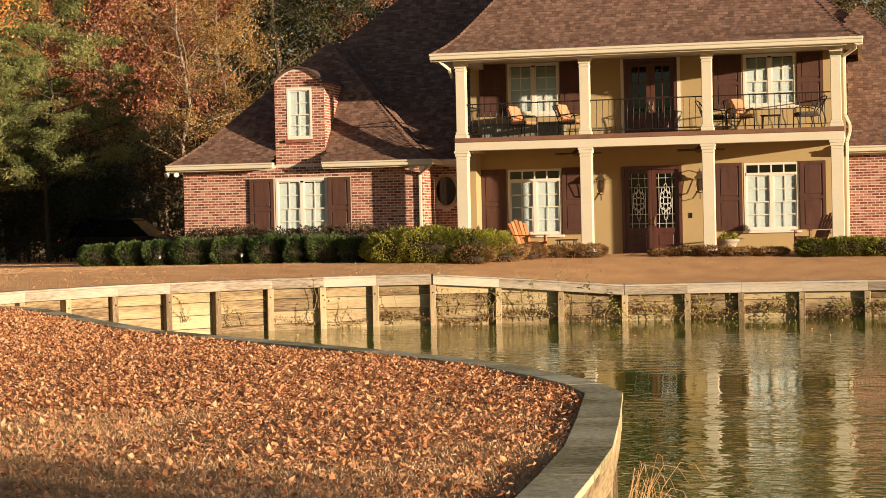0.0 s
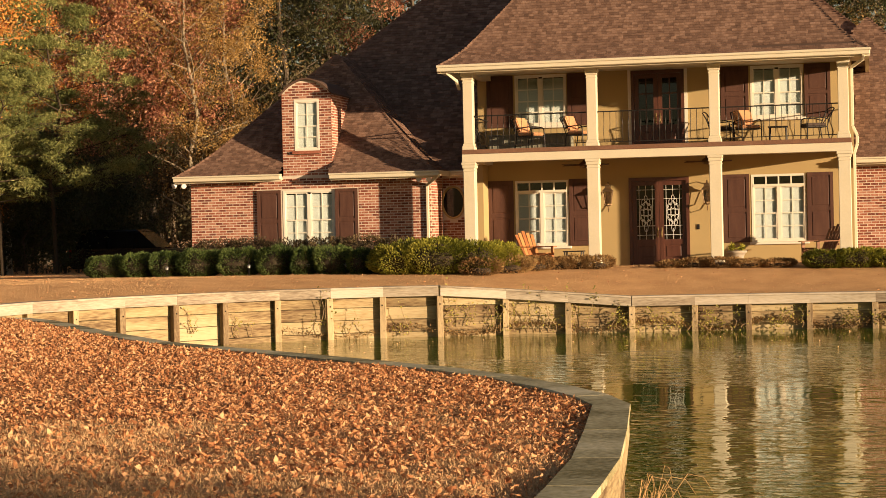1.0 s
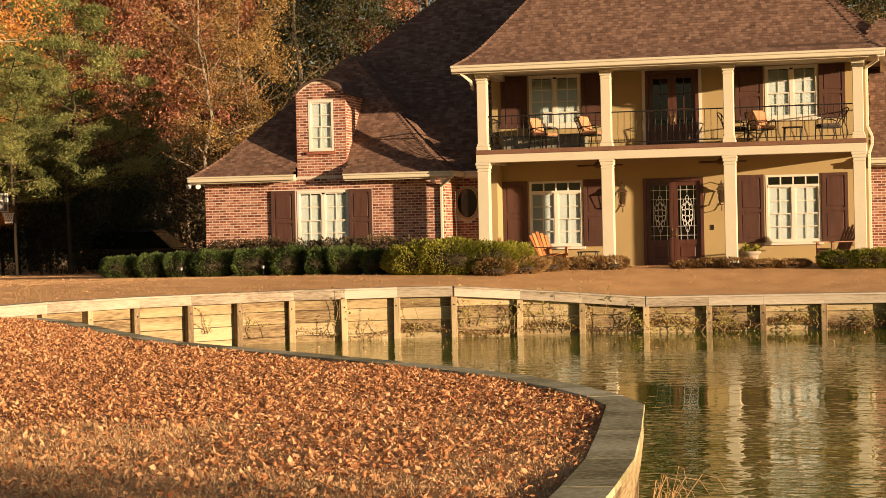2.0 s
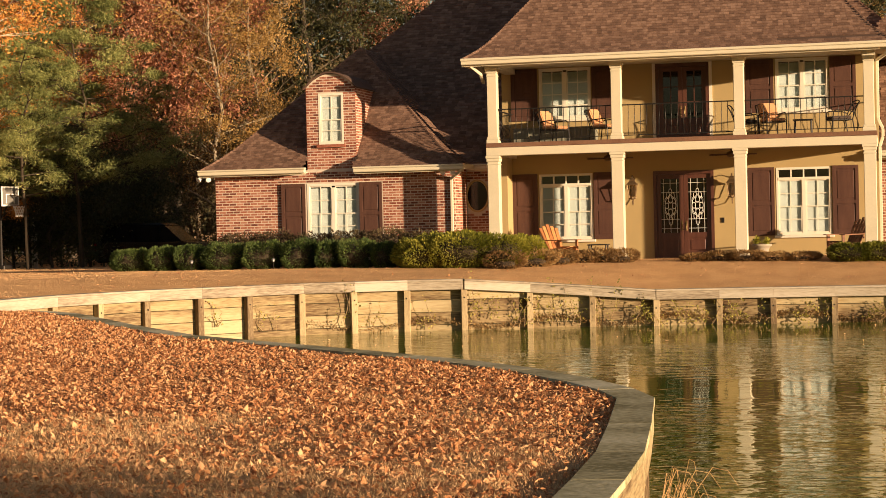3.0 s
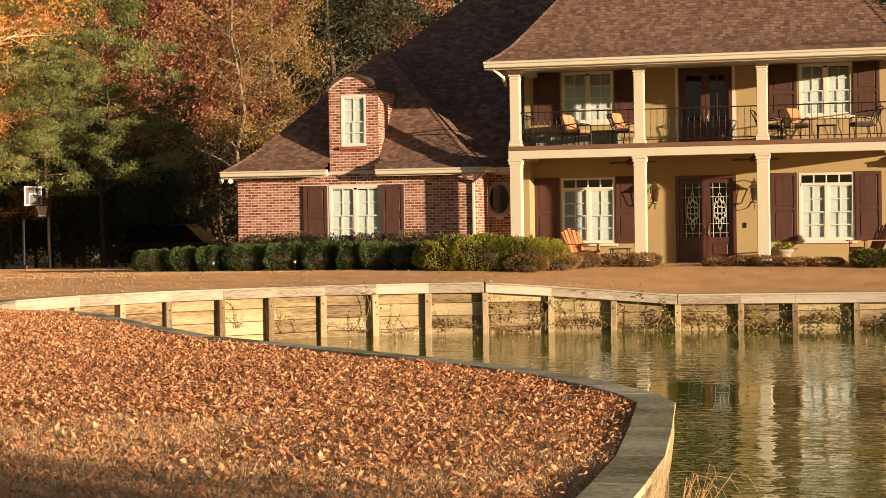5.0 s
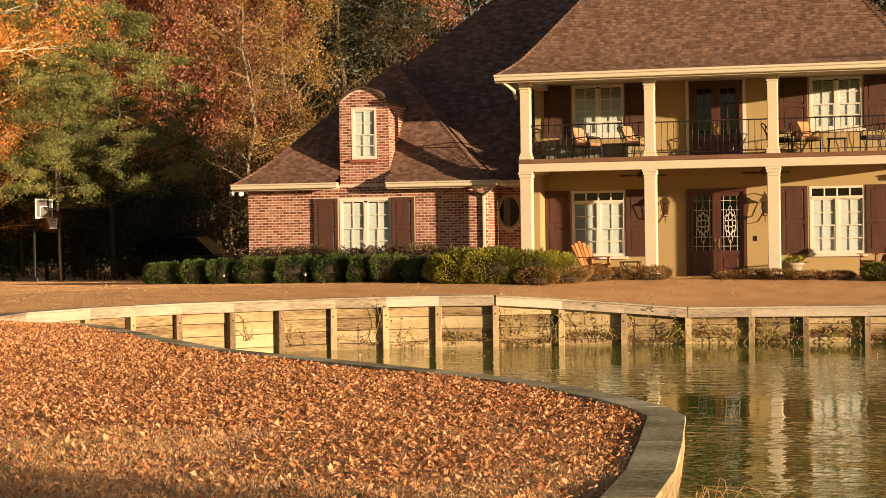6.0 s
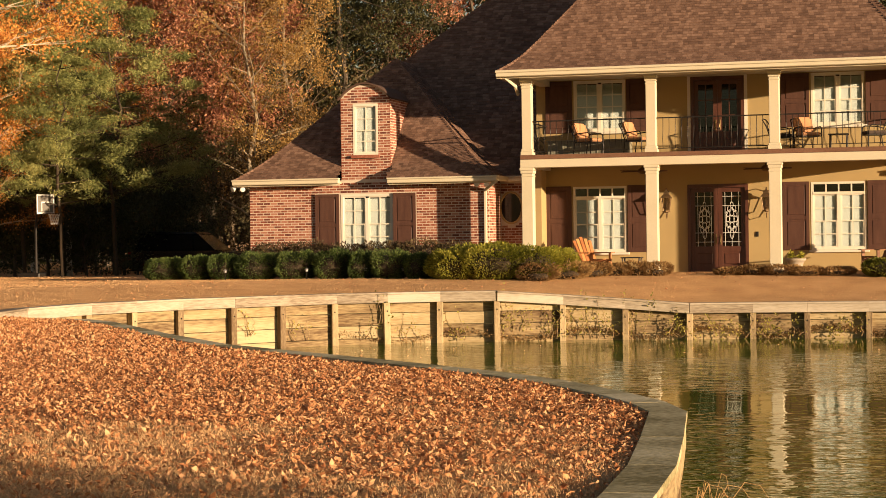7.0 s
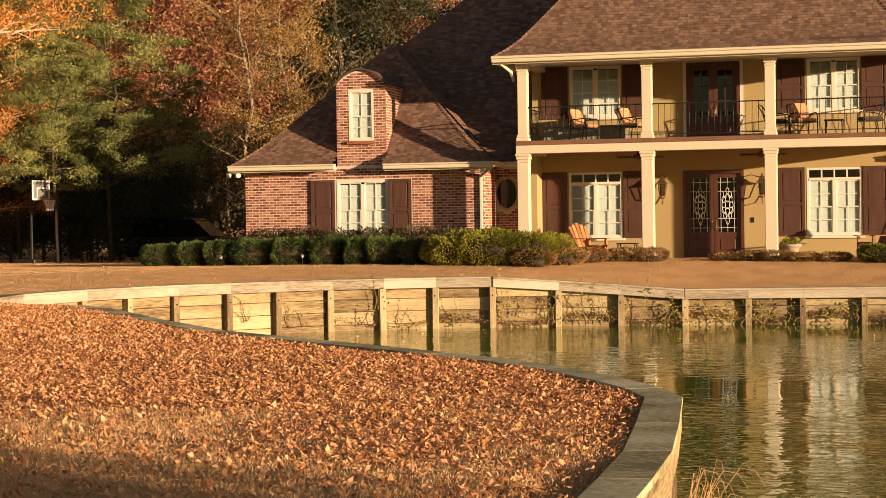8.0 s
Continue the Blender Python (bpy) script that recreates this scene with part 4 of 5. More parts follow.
    m = bpy.data.materials.new(name)
    m.use_nodes = True
    n, l = m.node_tree.nodes, m.node_tree.links
    bsdf = n["Principled BSDF"]
    geo = n.new("ShaderNodeNewGeometry")
    bough = n.new("ShaderNodeTexNoise")
    bough.inputs["Scale"].default_value, bough.inputs["Detail"].default_value = 0.55, 3.0
    l.new(geo.outputs["Position"], bough.inputs["Vector"])
    a, b = n.new("ShaderNodeMath"), n.new("ShaderNodeMath")
    a.operation, b.operation = "MULTIPLY_ADD", "MULTIPLY_ADD"
    a.inputs[1].default_value, a.inputs[2].default_value = 1.35, -0.42
    l.new(bough.outputs[0], a.inputs[0])
    b.inputs[1].default_value = 0.48
    l.new(geo.outputs["Random Per Island"], b.inputs[0])
    l.new(a.outputs[0], b.inputs[2])
    ramp = n.new("ShaderNodeValToRGB")
    e = ramp.color_ramp.elements
    e[0].position, e[1].position = 0.15, 0.85
    e[0].color, e[1].color = (*dark, 1), (*light, 1)
    e.new(0.5).color = (*mid, 1)
    l.new(b.outputs[0], ramp.inputs[0])
    l.new(ramp.outputs[0], bsdf.inputs["Base Color"])
    bsdf.inputs["Roughness"].default_value, bsdf.inputs["Specular IOR Level"].default_value = 0.6, 0.2
    t, ms = n.new("ShaderNodeBsdfTranslucent"), n.new("ShaderNodeMixShader")
    l.new(ramp.outputs[0], t.inputs[0])
    ms.inputs[0].default_value = trans
    l.new(bsdf.outputs[0], ms.inputs[1])
    l.new(t.outputs[0], ms.inputs[2])
    l.new(ms.outputs[0], n["Material Output"].inputs[0])
    return m


M_l_orange = leaf_mat("orange_leaf", (0.30, 0.10, 0.022), (0.60, 0.25, 0.055), (0.82, 0.47, 0.14))
M_l_red = leaf_mat("russet_leaf", (0.14, 0.055, 0.034), (0.40, 0.17, 0.095), (0.68, 0.38, 0.23))
M_l_yellow = leaf_mat("yellow_leaf", (0.11, 0.065, 0.022), (0.30, 0.18, 0.055), (0.54, 0.36, 0.13))
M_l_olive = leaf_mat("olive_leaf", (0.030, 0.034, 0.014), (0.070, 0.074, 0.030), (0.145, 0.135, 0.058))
M_l_pine = leaf_mat("pine_needles", (0.105, 0.130, 0.045), (0.26, 0.29, 0.09), (0.50, 0.48, 0.18), 0.4)
M_l_box = leaf_mat("boxwood_leaf", (0.035, 0.058, 0.016), (0.085, 0.125, 0.032), (0.20, 0.24, 0.065), 0.3)
M_l_azalea = leaf_mat("azalea_leaf", (0.09, 0.10, 0.012), (0.22, 0.22, 0.026), (0.42, 0.38, 0.06), 0.3)
M_l_nandina = leaf_mat("reddish_shrub_leaf", (0.13, 0.075, 0.03), (0.28, 0.165, 0.065), (0.46, 0.31, 0.13), 0.35)
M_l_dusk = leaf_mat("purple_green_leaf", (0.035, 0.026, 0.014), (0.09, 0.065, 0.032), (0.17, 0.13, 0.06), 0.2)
M_bark = material("grey_bark", (0.05, 0.038, 0.026), (0.15, 0.12, 0.085), 0.9, 3, 30, (3, 3, 0.7), 0.6, 0.02)
M_bark_pale = material("pale_bark", (0.30, 0.25, 0.17), (0.55, 0.48, 0.35), 0.85, 3, 30, (2, 2, 1), 0.4, 0.01)
M_bark_tan = material("tan_bark", (0.15, 0.115, 0.075), (0.33, 0.27, 0.18), 0.85, 3, 30, (2, 2, 1), 0.4, 0.01)
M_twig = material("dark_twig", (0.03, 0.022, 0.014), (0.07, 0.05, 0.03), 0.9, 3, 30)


def limb_path(rg, a, d, length, n=5, wander=0.25, droop=0.0):
    pts, p, d = [Vector(a)], Vector(a), Vector(d).normalized()
    for k in range(n):
        d = (d + Vector((rg.uniform(-1, 1), rg.uniform(-1, 1), rg.uniform(-0.6, 0.9))) * wander + Vector((0, 0, -droop))).normalized()
        p = p + d * (length / n)
        pts.append(p.copy())
    return pts


def make_tree(name, label, seed, height, radius, base, n_leaf, leaf, mat, bark=None, limbs=22, layered=False, spread=0.5, trunk=0.2):
    """A tree at the origin: tapered trunk with limbs and twigs, and a crown of leaf clumps along them."""
    rg = random.Random(seed)
    t = thing(name, (0, 0, 0), label, "tree", "trees of the wood")
    bm = bmesh.new()
    axis = [Vector((0, 0, -0.4))]
    for k in range(1, 9):
        axis.append(Vector((rg.uniform(-0.25, 0.25) * k / 4, rg.uniform(-0.25, 0.25) * k / 4, height * 0.94 * k / 8)))
    tube(bm, axis, [trunk * (1 - k / 8.6) ** 0.8 + 0.012 for k in range(9)], 8)
    centres, weights = [], []
    for i in range(limbs):
        f = base + (0.97 - base) * (i + rg.random()) / limbs
        k = min(7, int(f * 8 / 0.94))
        p = axis[k].lerp(axis[k + 1], min(1, f * 8 / 0.94 - k))
        g = (f - base) / (1 - base)
        ln = radius * (0.55 + 0.6 * math.sin(math.pi * min(1, 0.22 + g * 0.75))) * rg.uniform(0.7, 1.15)
        if layered:
            ln = radius * (1.1 - 0.75 * g) * rg.uniform(0.7, 1.1)
        a = i * 2.4 + rg.uniform(-0.5, 0.5)
        rise = rg.uniform(0.0, 0.25) if layered else rg.uniform(0.25, 0.9)
        pts = limb_path(rg, p, (math.cos(a), math.sin(a), rise), ln, 5, 0.2, 0.03)
        r0 = max(0.02, trunk * 0.36 * (1 - 0.7 * g))
        tube(bm, pts, [r0 * (1 - j / 5.6) + 0.004 for j in range(6)], 5)
        for j in (2, 3, 4, 5):
            for q in range(2):
                d = (pts[j] - pts[j - 1]).normalized() + Vector((rg.uniform(-1, 1), rg.uniform(-1, 1), rg.uniform(-0.4, 0.8)))
                tw = limb_path(rg, pts[j], d, ln * rg.uniform(0.18, 0.4), 3, 0.3)
                tube(bm, tw, [0.018, 0.012, 0.008, 0.004], 4)
                centres += [tw[1], tw[2], tw[3]]
                weights += [0.6, 1.0, 1.2]
    part("trunk", bm, bark or M_bark, t)
    g = np.random.default_rng(seed)
    C, W = np.array([tuple(c) for c in centres]), np.array(weights)
    W = W * g.exponential(1.0, len(W)) ** 1.6
    idx = g.choice(len(C), n_leaf, p=W / W.sum())
    off = g.normal(size=(n_leaf, 3)) * spread * g.uniform(0.55, 1.2, (len(C), 1))[idx]
    if layered:
        off[:, 2] *= 0.45
    P = C[idx] + off
    me = leaf_mesh("crown", P, g.uniform(0.6, 1.3, n_leaf) * leaf, mat, seed=seed, aspect=0.07 if layered else 0.5)
    o = new("crown", me)
    o.parent = t
    return t


def tree_kinds():
    K = {}
    K["red"] = make_tree("russet_tree", "tall tree with russet red autumn leaves", 1, 19, 4.6, 0.18, 26000, 0.17, M_l_red, limbs=30, spread=0.36)
    K["orange"] = make_tree("orange_tree", "tree with bright orange autumn leaves and pale limbs", 2, 17, 4.8, 0.15, 27000, 0.14, M_l_orange, M_bark_pale, limbs=28, spread=0.36)
    K["yellow"] = make_tree("yellow_tree", "slender tree with golden yellow thinning leaves", 3, 16, 4.0, 0.15, 15000, 0.165, M_l_yellow, M_bark_tan, limbs=32, spread=0.34, trunk=0.14)
    K["olive"] = make_tree("olive_tree", "tall dark olive green tree at the wood's edge", 4, 21, 4.8, 0.10, 18000, 0.20, M_l_olive, limbs=36, spread=0.5)
    K["pine"] = make_tree("pine_tree", "young pine tree with layered green needle tufts", 5, 15, 4.8, 0.22, 34000, 0.22, M_l_pine, limbs=38, layered=True, spread=0.27)
    # tall_pine's sunlit trunk is coloured dark, standing in for shade under the boughs
    K["tall_pine"] = make_tree("young_pine", "pine tree with bare lower trunk and feathery green tufts", 15, 11, 3.9, 0.28, 36000, 0.19, M_l_pine, M_twig, limbs=32, layered=True, spread=0.25, trunk=0.08)
    K["bare"] = make_tree("bare_limbed_tree", "pale-limbed tree almost bare but for a few orange leaves", 23, 13, 3.2, 0.46, 2600, 0.13, M_l_orange, M_bark_pale, limbs=24, spread=0.3, trunk=0.17)
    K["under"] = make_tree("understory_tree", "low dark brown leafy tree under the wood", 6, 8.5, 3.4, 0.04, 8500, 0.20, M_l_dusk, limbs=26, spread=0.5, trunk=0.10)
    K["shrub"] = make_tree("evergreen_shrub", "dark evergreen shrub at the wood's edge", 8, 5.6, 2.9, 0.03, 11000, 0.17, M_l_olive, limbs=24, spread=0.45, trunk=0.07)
    return K


KINDS = tree_kinds()
placed = set()


def plant(kind, bearing, dist, scale=1.0, turn=0.0, z=None):
    x, y = -dist * math.sin(radians(bearing)), dist * math.cos(radians(bearing))
    m = Matrix.LocRotScale((x, y, (ground_z(x, y) if z is None else z)), Euler((0, 0, turn)), (scale, scale, scale))
    if kind not in placed:
        placed.add(kind)
        KINDS[kind].matrix_basis = m
        return KINDS[kind]
    src = KINDS[kind]
    keep = src.scale.copy()
    src.scale = (scale, scale, scale)
    o = copy_thing(src, Matrix.LocRotScale((x, y, (ground_z(x, y) if z is None else z)), Euler((0, 0, turn)), None))
    src.scale = keep
    return o


rg = random.Random(41)
# bearing to the left of straight ahead, distance
for k, b, d, s in (("orange", 30.6, 60, 0.95), ("orange", 28.6, 76, 1.0), ("bare", 29.6, 53, 1.0), ("orange", 29.6, 59, 0.46), ("orange", 25.9, 76, 0.60), ("tall_pine", 27.2, 65.5, 0.78), ("pine", 28.9, 63, 0.85), ("orange", 26.9, 88, 1.05), ("pine", 28.6, 70, 0.95), ("tall_pine", 26.1, 59.5, 0.68), ("tall_pine", 24.5, 63, 0.86), ("orange", 28.5, 64, 0.5), ("tall_pine", 28.4, 65, 0.92), ("red", 24.5, 85, 1.0), ("red", 23.0, 86, 1.0),
                   ("orange", 23.9, 92, 1.05), ("red", 25.6, 92, 1.15), ("red", 21.6, 88, 1.0), ("yellow", 20.4, 84, 0.9), ("yellow", 19.2, 88, 0.85), ("yellow", 21.0, 96, 1.0),
                   ("red", 22.1, 96, 1.1), ("olive", 16.2, 100, 0.9), ("red", 13.6, 100, 1.0), ("olive", 17.6, 98, 1.0), ("olive", 18.6, 104, 1.0), ("olive", 1.5, 96, 0.95), ("olive", -1.8, 92, 0.9), ("yellow", -0.4, 104, 1.1)):
    plant(k, b, d, s, rg.uniform(0, 6.28))
for i in range(13):                       # the wood closing the back
    b = 35 - i * 3.4
    plant("olive", b, 108 + rg.uniform(-4, 8), rg.uniform(0.9, 1.15), rg.uniform(0, 6.28))
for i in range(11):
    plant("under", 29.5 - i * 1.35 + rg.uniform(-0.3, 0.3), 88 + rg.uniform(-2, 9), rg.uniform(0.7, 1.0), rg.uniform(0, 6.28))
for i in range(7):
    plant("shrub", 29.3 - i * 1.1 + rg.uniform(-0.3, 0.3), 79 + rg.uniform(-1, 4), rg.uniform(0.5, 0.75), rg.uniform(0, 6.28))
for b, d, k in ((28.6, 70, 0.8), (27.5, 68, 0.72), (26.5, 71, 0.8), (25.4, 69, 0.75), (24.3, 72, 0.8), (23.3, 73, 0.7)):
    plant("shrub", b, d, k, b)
for i in range(9):
    plant("under", 36 - i * 4.4, 116 + rg.uniform(-3, 3), 1.3, rg.uniform(0, 6.28))
# the depth of the wood behind the first trees
g = np.random.default_rng(17)
bb, dd = np.radians(g.uniform(-14, 42, 42000)), g.uniform(124, 138, 42000)
tops = 21 + 3 * np.sin(bb * 37) + 2 * np.sin(bb * 91 + 1)
P = np.stack([-dd * np.sin(bb), dd * np.cos(bb), 0.5 + tops * g.random(42000) ** 0.9], 1)
o = new("far_woods", leaf_mesh("far_woods", P, g.uniform(0.4, 0.9, 42000), M_l_olive, seed=17, aspect=0.7))
tagged(o, "dense dark olive woodland far behind the house", "woods", kind="stuff")
# trees on the bank behind the camera, whose shade falls on the leaves
def sunward(s, n):
    a = radians(SUN_AZ)
    return Vector((math.sin(a) * s + math.cos(a) * n, -math.cos(a) * s + math.sin(a) * n))


for s, n, sc, k in ((14, 5.5, 0.56, "under"), (15, 4.8, 0.58, "under"), (16, 5.4, 0.60, "under"), (17.3, 4.1, 0.62, "under"), (24, 4.6, 0.76, "under"), (18.5, 5.0, 0.64, "under"), (21.5, 4.6, 0.70, "under"), (16.6, 3.9, 0.60, "under"), (20, 3.4, 0.66, "under"), (23, 3.2, 0.72, "under")):
    p = sunward(s, n)
    plant(k, -math.degrees(math.atan2(p.x, p.y)), p.length, sc, s)

# ---- clipped bushes ----
def bush(name, label, x, y, z, rx, ry, h, n, leaf, mat, seed, group="", boxy=0.6, category="shrub", core=0.80):
    """A bush: closed dark core inside a shell of leaves, flat-topped when boxy."""
    t = thing(name, (x, y, z), label, category, group)
    g = np.random.default_rng(seed)
    d = g.normal(size=(n, 3))
    d /= np.linalg.norm(d, axis=1)[:, None]
    e = 1 - 0.45 * boxy
    d = np.sign(d) * np.abs(d) ** e
    d[:, 2] = d[:, 2] * 0.5 + 0.5
    lump = np.array([1 + 0.16 * noise.noise((float(a) * 2.2 + seed, float(b) * 2.2, float(c) * 2.2)) for a, b, c in d])
    r = (1 - np.abs(g.normal(0, 0.09, n)))[:, None] * lump[:, None]
    P = d * r
    P[:, 2] = np.maximum(0.02, d[:, 2] * r[:, 0])
    P = P * np.array([rx, ry, h])
    me = leaf_mesh("foliage", P, g.uniform(0.6, 1.3, n) * leaf, mat, seed=seed, up=0.3, aspect=0.55)
    o = new("foliage", me)
    o.parent = t
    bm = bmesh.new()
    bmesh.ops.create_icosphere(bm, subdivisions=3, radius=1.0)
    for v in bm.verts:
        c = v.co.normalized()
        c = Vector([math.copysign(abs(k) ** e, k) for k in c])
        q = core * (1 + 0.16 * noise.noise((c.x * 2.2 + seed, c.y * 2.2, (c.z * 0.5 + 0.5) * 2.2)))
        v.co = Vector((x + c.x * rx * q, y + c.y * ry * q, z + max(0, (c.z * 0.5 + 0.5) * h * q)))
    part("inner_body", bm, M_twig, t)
    return t


BX = [(-20.45, -19.35), (-19.4, -18.55), (-18.5, -17.75), (-17.72, -16.65), (-16.6, -15.55), (-15.5, -14.55), (-14.5, -13.9), (-13.88, -12.95), (-12.95, -12.3), (-12.3, -11.65)]
HT = [0.62, 0.66, 0.70, 0.74, 0.77, 0.80, 0.74, 0.76, 0.68, 0.60]
for i, ((a, b), h) in enumerate(zip(BX, HT)):
    y = 46.9 - 0.10 * i
    bush("boxwood", "clipped rounded boxwood in the hedge row before the brick wing", (a + b) / 2, y, ground_z((a + b) / 2, y) - 0.02, (b - a) / 2 * 1.04, 0.62, h, 5200, 0.055, M_l_box, 50 + i, "clipped hedge row", 0.7)
for i in range(6):
    x = -17.6 + i * 1.05
    bush("wall_hedge", "dull purple-green hedge against the brick wall", x, 49.0, 1.38, 0.68, 0.5, 0.92 + 0.05 * math.sin(i * 2.1), 3600, 0.06, M_l_dusk, 70 + i, "hedge under the window", 0.6)
for i, (x, y, rx, h) in enumerate(((-11.45, 45.6, 0.85, 0.80), (-10.5, 45.5, 0.95, 0.93), (-9.65, 45.7, 0.9, 0.86), (-11.0, 46.5, 1.0, 0.92), (-9.2, 46.3, 0.7, 0.78))):
    bush("azalea", "bright yellow-green azalea mound beside the porch", x, y, ground_z(x, y) - 0.02, rx, 0.75, h, 6500, 0.065, M_l_azalea, 80 + i, "azaleas", 0.35)
for i, (x, y, rx, h) in enumerate(((-9.35, 45.2, 0.6, 0.5), (-8.75, 45.9, 0.7, 0.52), (-8.2, 46.6, 0.55, 0.42), (-7.7, 47.2, 0.5, 0.36), (-7.2, 47.3, 0.55, 0.42), (-6.7, 47.3, 0.45, 0.40), (-4.9, 47.6, 0.4, 0.22),
                                (-4.3, 47.6, 0.5, 0.28), (-3.6, 47.5, 0.55, 0.30), (-2.9, 47.5, 0.5, 0.26), (-2.2, 47.5, 0.5, 0.24))):
    bush("porch_shrub", "sparse reddish-brown shrub along the porch", x, y, ground_z(x, y) - 0.02, rx, 0.45, h * 0.95, 1500, 0.06, M_l_nandina, 100 + i, "low porch shrubs", 0.15, core=0.45)
for i in range(6):
    x = -0.98 + i * 0.78
    bush("low_hedge", "low green hedge along the porch end", x, 47.3, ground_z(x, 47.3) - 0.02, 0.6, 0.5, 0.46 + 0.04 * (i % 2), 3600, 0.06, M_l_azalea, 120 + i, "hedge by the porch end", 0.5)

# ---- fallen leaves and dry grass ----
def scatter(n, x0, x1, y0, y1, seed, keep):
    """n places in a rectangle where keep(x, y, generator) holds."""
    g = np.random.default_rng(seed)
    xs, ys = np.empty(0), np.empty(0)
    while len(xs) < n:
        x, y = g.uniform(x0, x1, 40000), g.uniform(y0, y1, 40000)
        k = keep(x, y, g)
        xs, ys = np.concatenate([xs, x[k]]), np.concatenate([ys, y[k]])
    return xs[:n], ys[:n]


def on_bank(x, y, g):
    return ~inside(x, y, POND) & (to_path(x, y, NEAR) > 0.29) & (x > -1.0 - 0.56 * y) & (x < 0.2)


def patch(x, y):
    return np.sin(x * 1.3 + 0.8 * np.sin(y * 0.9)) * np.sin(y * 1.1 + 1.3 + 0.7 * np.sin(x * 1.7)) + 0.5 * np.sin(x * 3.1 + y * 2.3) * np.sin(y * 3.7 - x * 1.9)


def leafy(x, y, g):
    k = 0.22 + 0.38 * patch(x, y) + (y - 11.0) * 0.13
    return on_bank(x, y, g) & (g.random(len(x)) < np.clip(k, 0.15, 1))


for n, y0, y1, s in ((13000, 7.5, 13, 0.035), (118000, 13, 20, 0.035), (110000, 20, 31, 0.046)):
    x, y = scatter(n, -20, 0, y0, y1, 5 + n, leafy)
    g = np.random.default_rng(n + int(y0))
    C = np.stack([x, y, ground_z(x, y) + g.uniform(0.007, 0.032, n)], 1)
    o = new("fallen_leaves", leaf_mesh("fallen_leaves", C, np.clip(g.lognormal(-0.05, 0.33, n), 0.45, 2.0) * s, M_leaf_fallen, seed=n + int(y0), aspect=0.60, fold=0.34, lie=0.46, lobed=True))
    tagged(o, "dry orange-brown fallen leaves strewn over the bank", "leaves", kind="stuff")


def blades(name, pts, h, w, seed, lean=0.6, lift=0.0):
    g = np.random.default_rng(seed)
    x, y = pts
    n = len(x)
    P = np.stack([x, y, ground_z(x, y) + lift], 1)
    a = g.uniform(0, math.tau, n)
    side_ = np.stack([np.cos(a), np.sin(a), np.zeros(n)], 1) * w
    tip = np.stack([g.normal(0, lean, n), g.normal(0, lean, n), g.uniform(0.5, 1.1, n)], 1) * h
    v = np.stack([P - side_, P + side_, P + tip * 0.55 + side_ * 0.5, P + tip], 1).reshape(-1, 3)
    i = np.arange(n)[:, None] * 4
    f = np.concatenate([i + [0, 1, 2], i + [0, 2, 3]], 0)
    me = bpy.data.meshes.new(name)
    me.from_pydata(v.tolist(), [], f.tolist())
    me.materials.append(M_straw)
    o = new(name, me)
    return tagged(o, "dry tan dormant grass blades", "grass", kind="stuff")


blades("dry_grass", scatter(190000, -11, 0, 7.5, 19, 77, on_bank), 0.036, 0.0032, 1, 0.5)


def on_lawn(x, y, g):
    return ~inside(x, y, POND) & (to_path(x, y, FAR) > 0.12) & (to_path(x, y, NEAR) > 1.5) & (y > 33) & (x > -3 - 0.56 * y)


blades("dry_lawn_grass", scatter(150000, -32, 4, 33, 56, 78, on_lawn), 0.030, 0.003, 2, 0.7)
x, y = scatter(700, -30, 4, 33, 52, 79, on_lawn)
o = new("lawn_leaves", leaf_mesh("lawn_leaves", np.stack([x, y, ground_z(x, y) + 0.015], 1), 0.055, M_leaf_fallen, seed=9, lie=0.6, aspect=0.7))
tagged(o, "scattered brown fallen leaves on the lawn", "leaves", kind="stuff")

# ---- porch and garden things ----
M_cedar = material("orange_cedar", (0.26, 0.095, 0.030), (0.52, 0.23, 0.080), 0.6, 3, 40, (1, 4, 4), 0.2, 0.004, vary=0.3)
M_teak = material("brown_weathered_teak", (0.12, 0.055, 0.03), (0.26, 0.13, 0.07), 0.7, 3, 40, (1, 4, 4), 0.2, 0.004, vary=0.3)
M_cushion = material("orange_cushion", (0.40, 0.185, 0.085), (0.54, 0.29, 0.145), 0.9, 4, 80, bump=0.2)
M_grey_bench = material("grey_green_paint", (0.17, 0.17, 0.13), (0.25, 0.245, 0.18), 0.7, 3, 40)
M_lantern_glass = glass("lantern_glass", (0.75, 0.70, 0.60))
M_bronze = material("aged_bronze", (0.10, 0.065, 0.035), (0.22, 0.145, 0.075), 0.5, 5, 50, metal=0.6)
M_urn = material("stone_urn", (0.24, 0.20, 0.15), (0.42, 0.36, 0.27), 0.9, 6, 50)
M_car = material("black_car_paint", (0.008, 0.008, 0.010), (0.014, 0.014, 0.017), 0.18, 2, 20, bump=0, spec=0.6)
M_tyre = material("tyre_rubber", (0.012, 0.012, 0.012), (0.025, 0.025, 0.025), 0.85, 6, 60)
M_rim = material("alloy_rim", (0.35, 0.35, 0.36), (0.5, 0.5, 0.5), 0.35, 6, 40, metal=0.8, bump=0)
M_tail = material("red_tail_light", (0.30, 0.012, 0.010), (0.45, 0.02, 0.015), 0.2, 6, 40, bump=0)
M_board = material("grey_backboard", (0.15, 0.145, 0.13), (0.21, 0.20, 0.18), 0.4, 2, 20, bump=0)
M_net = material("white_net_cord", (0.65, 0.63, 0.58), (0.8, 0.78, 0.72), 0.9, 8, 60, bump=0)
M_lamp_white = material("white_lamp_housing", (0.7, 0.68, 0.62), (0.8, 0.78, 0.72), 0.5, 4, 30, bump=0)


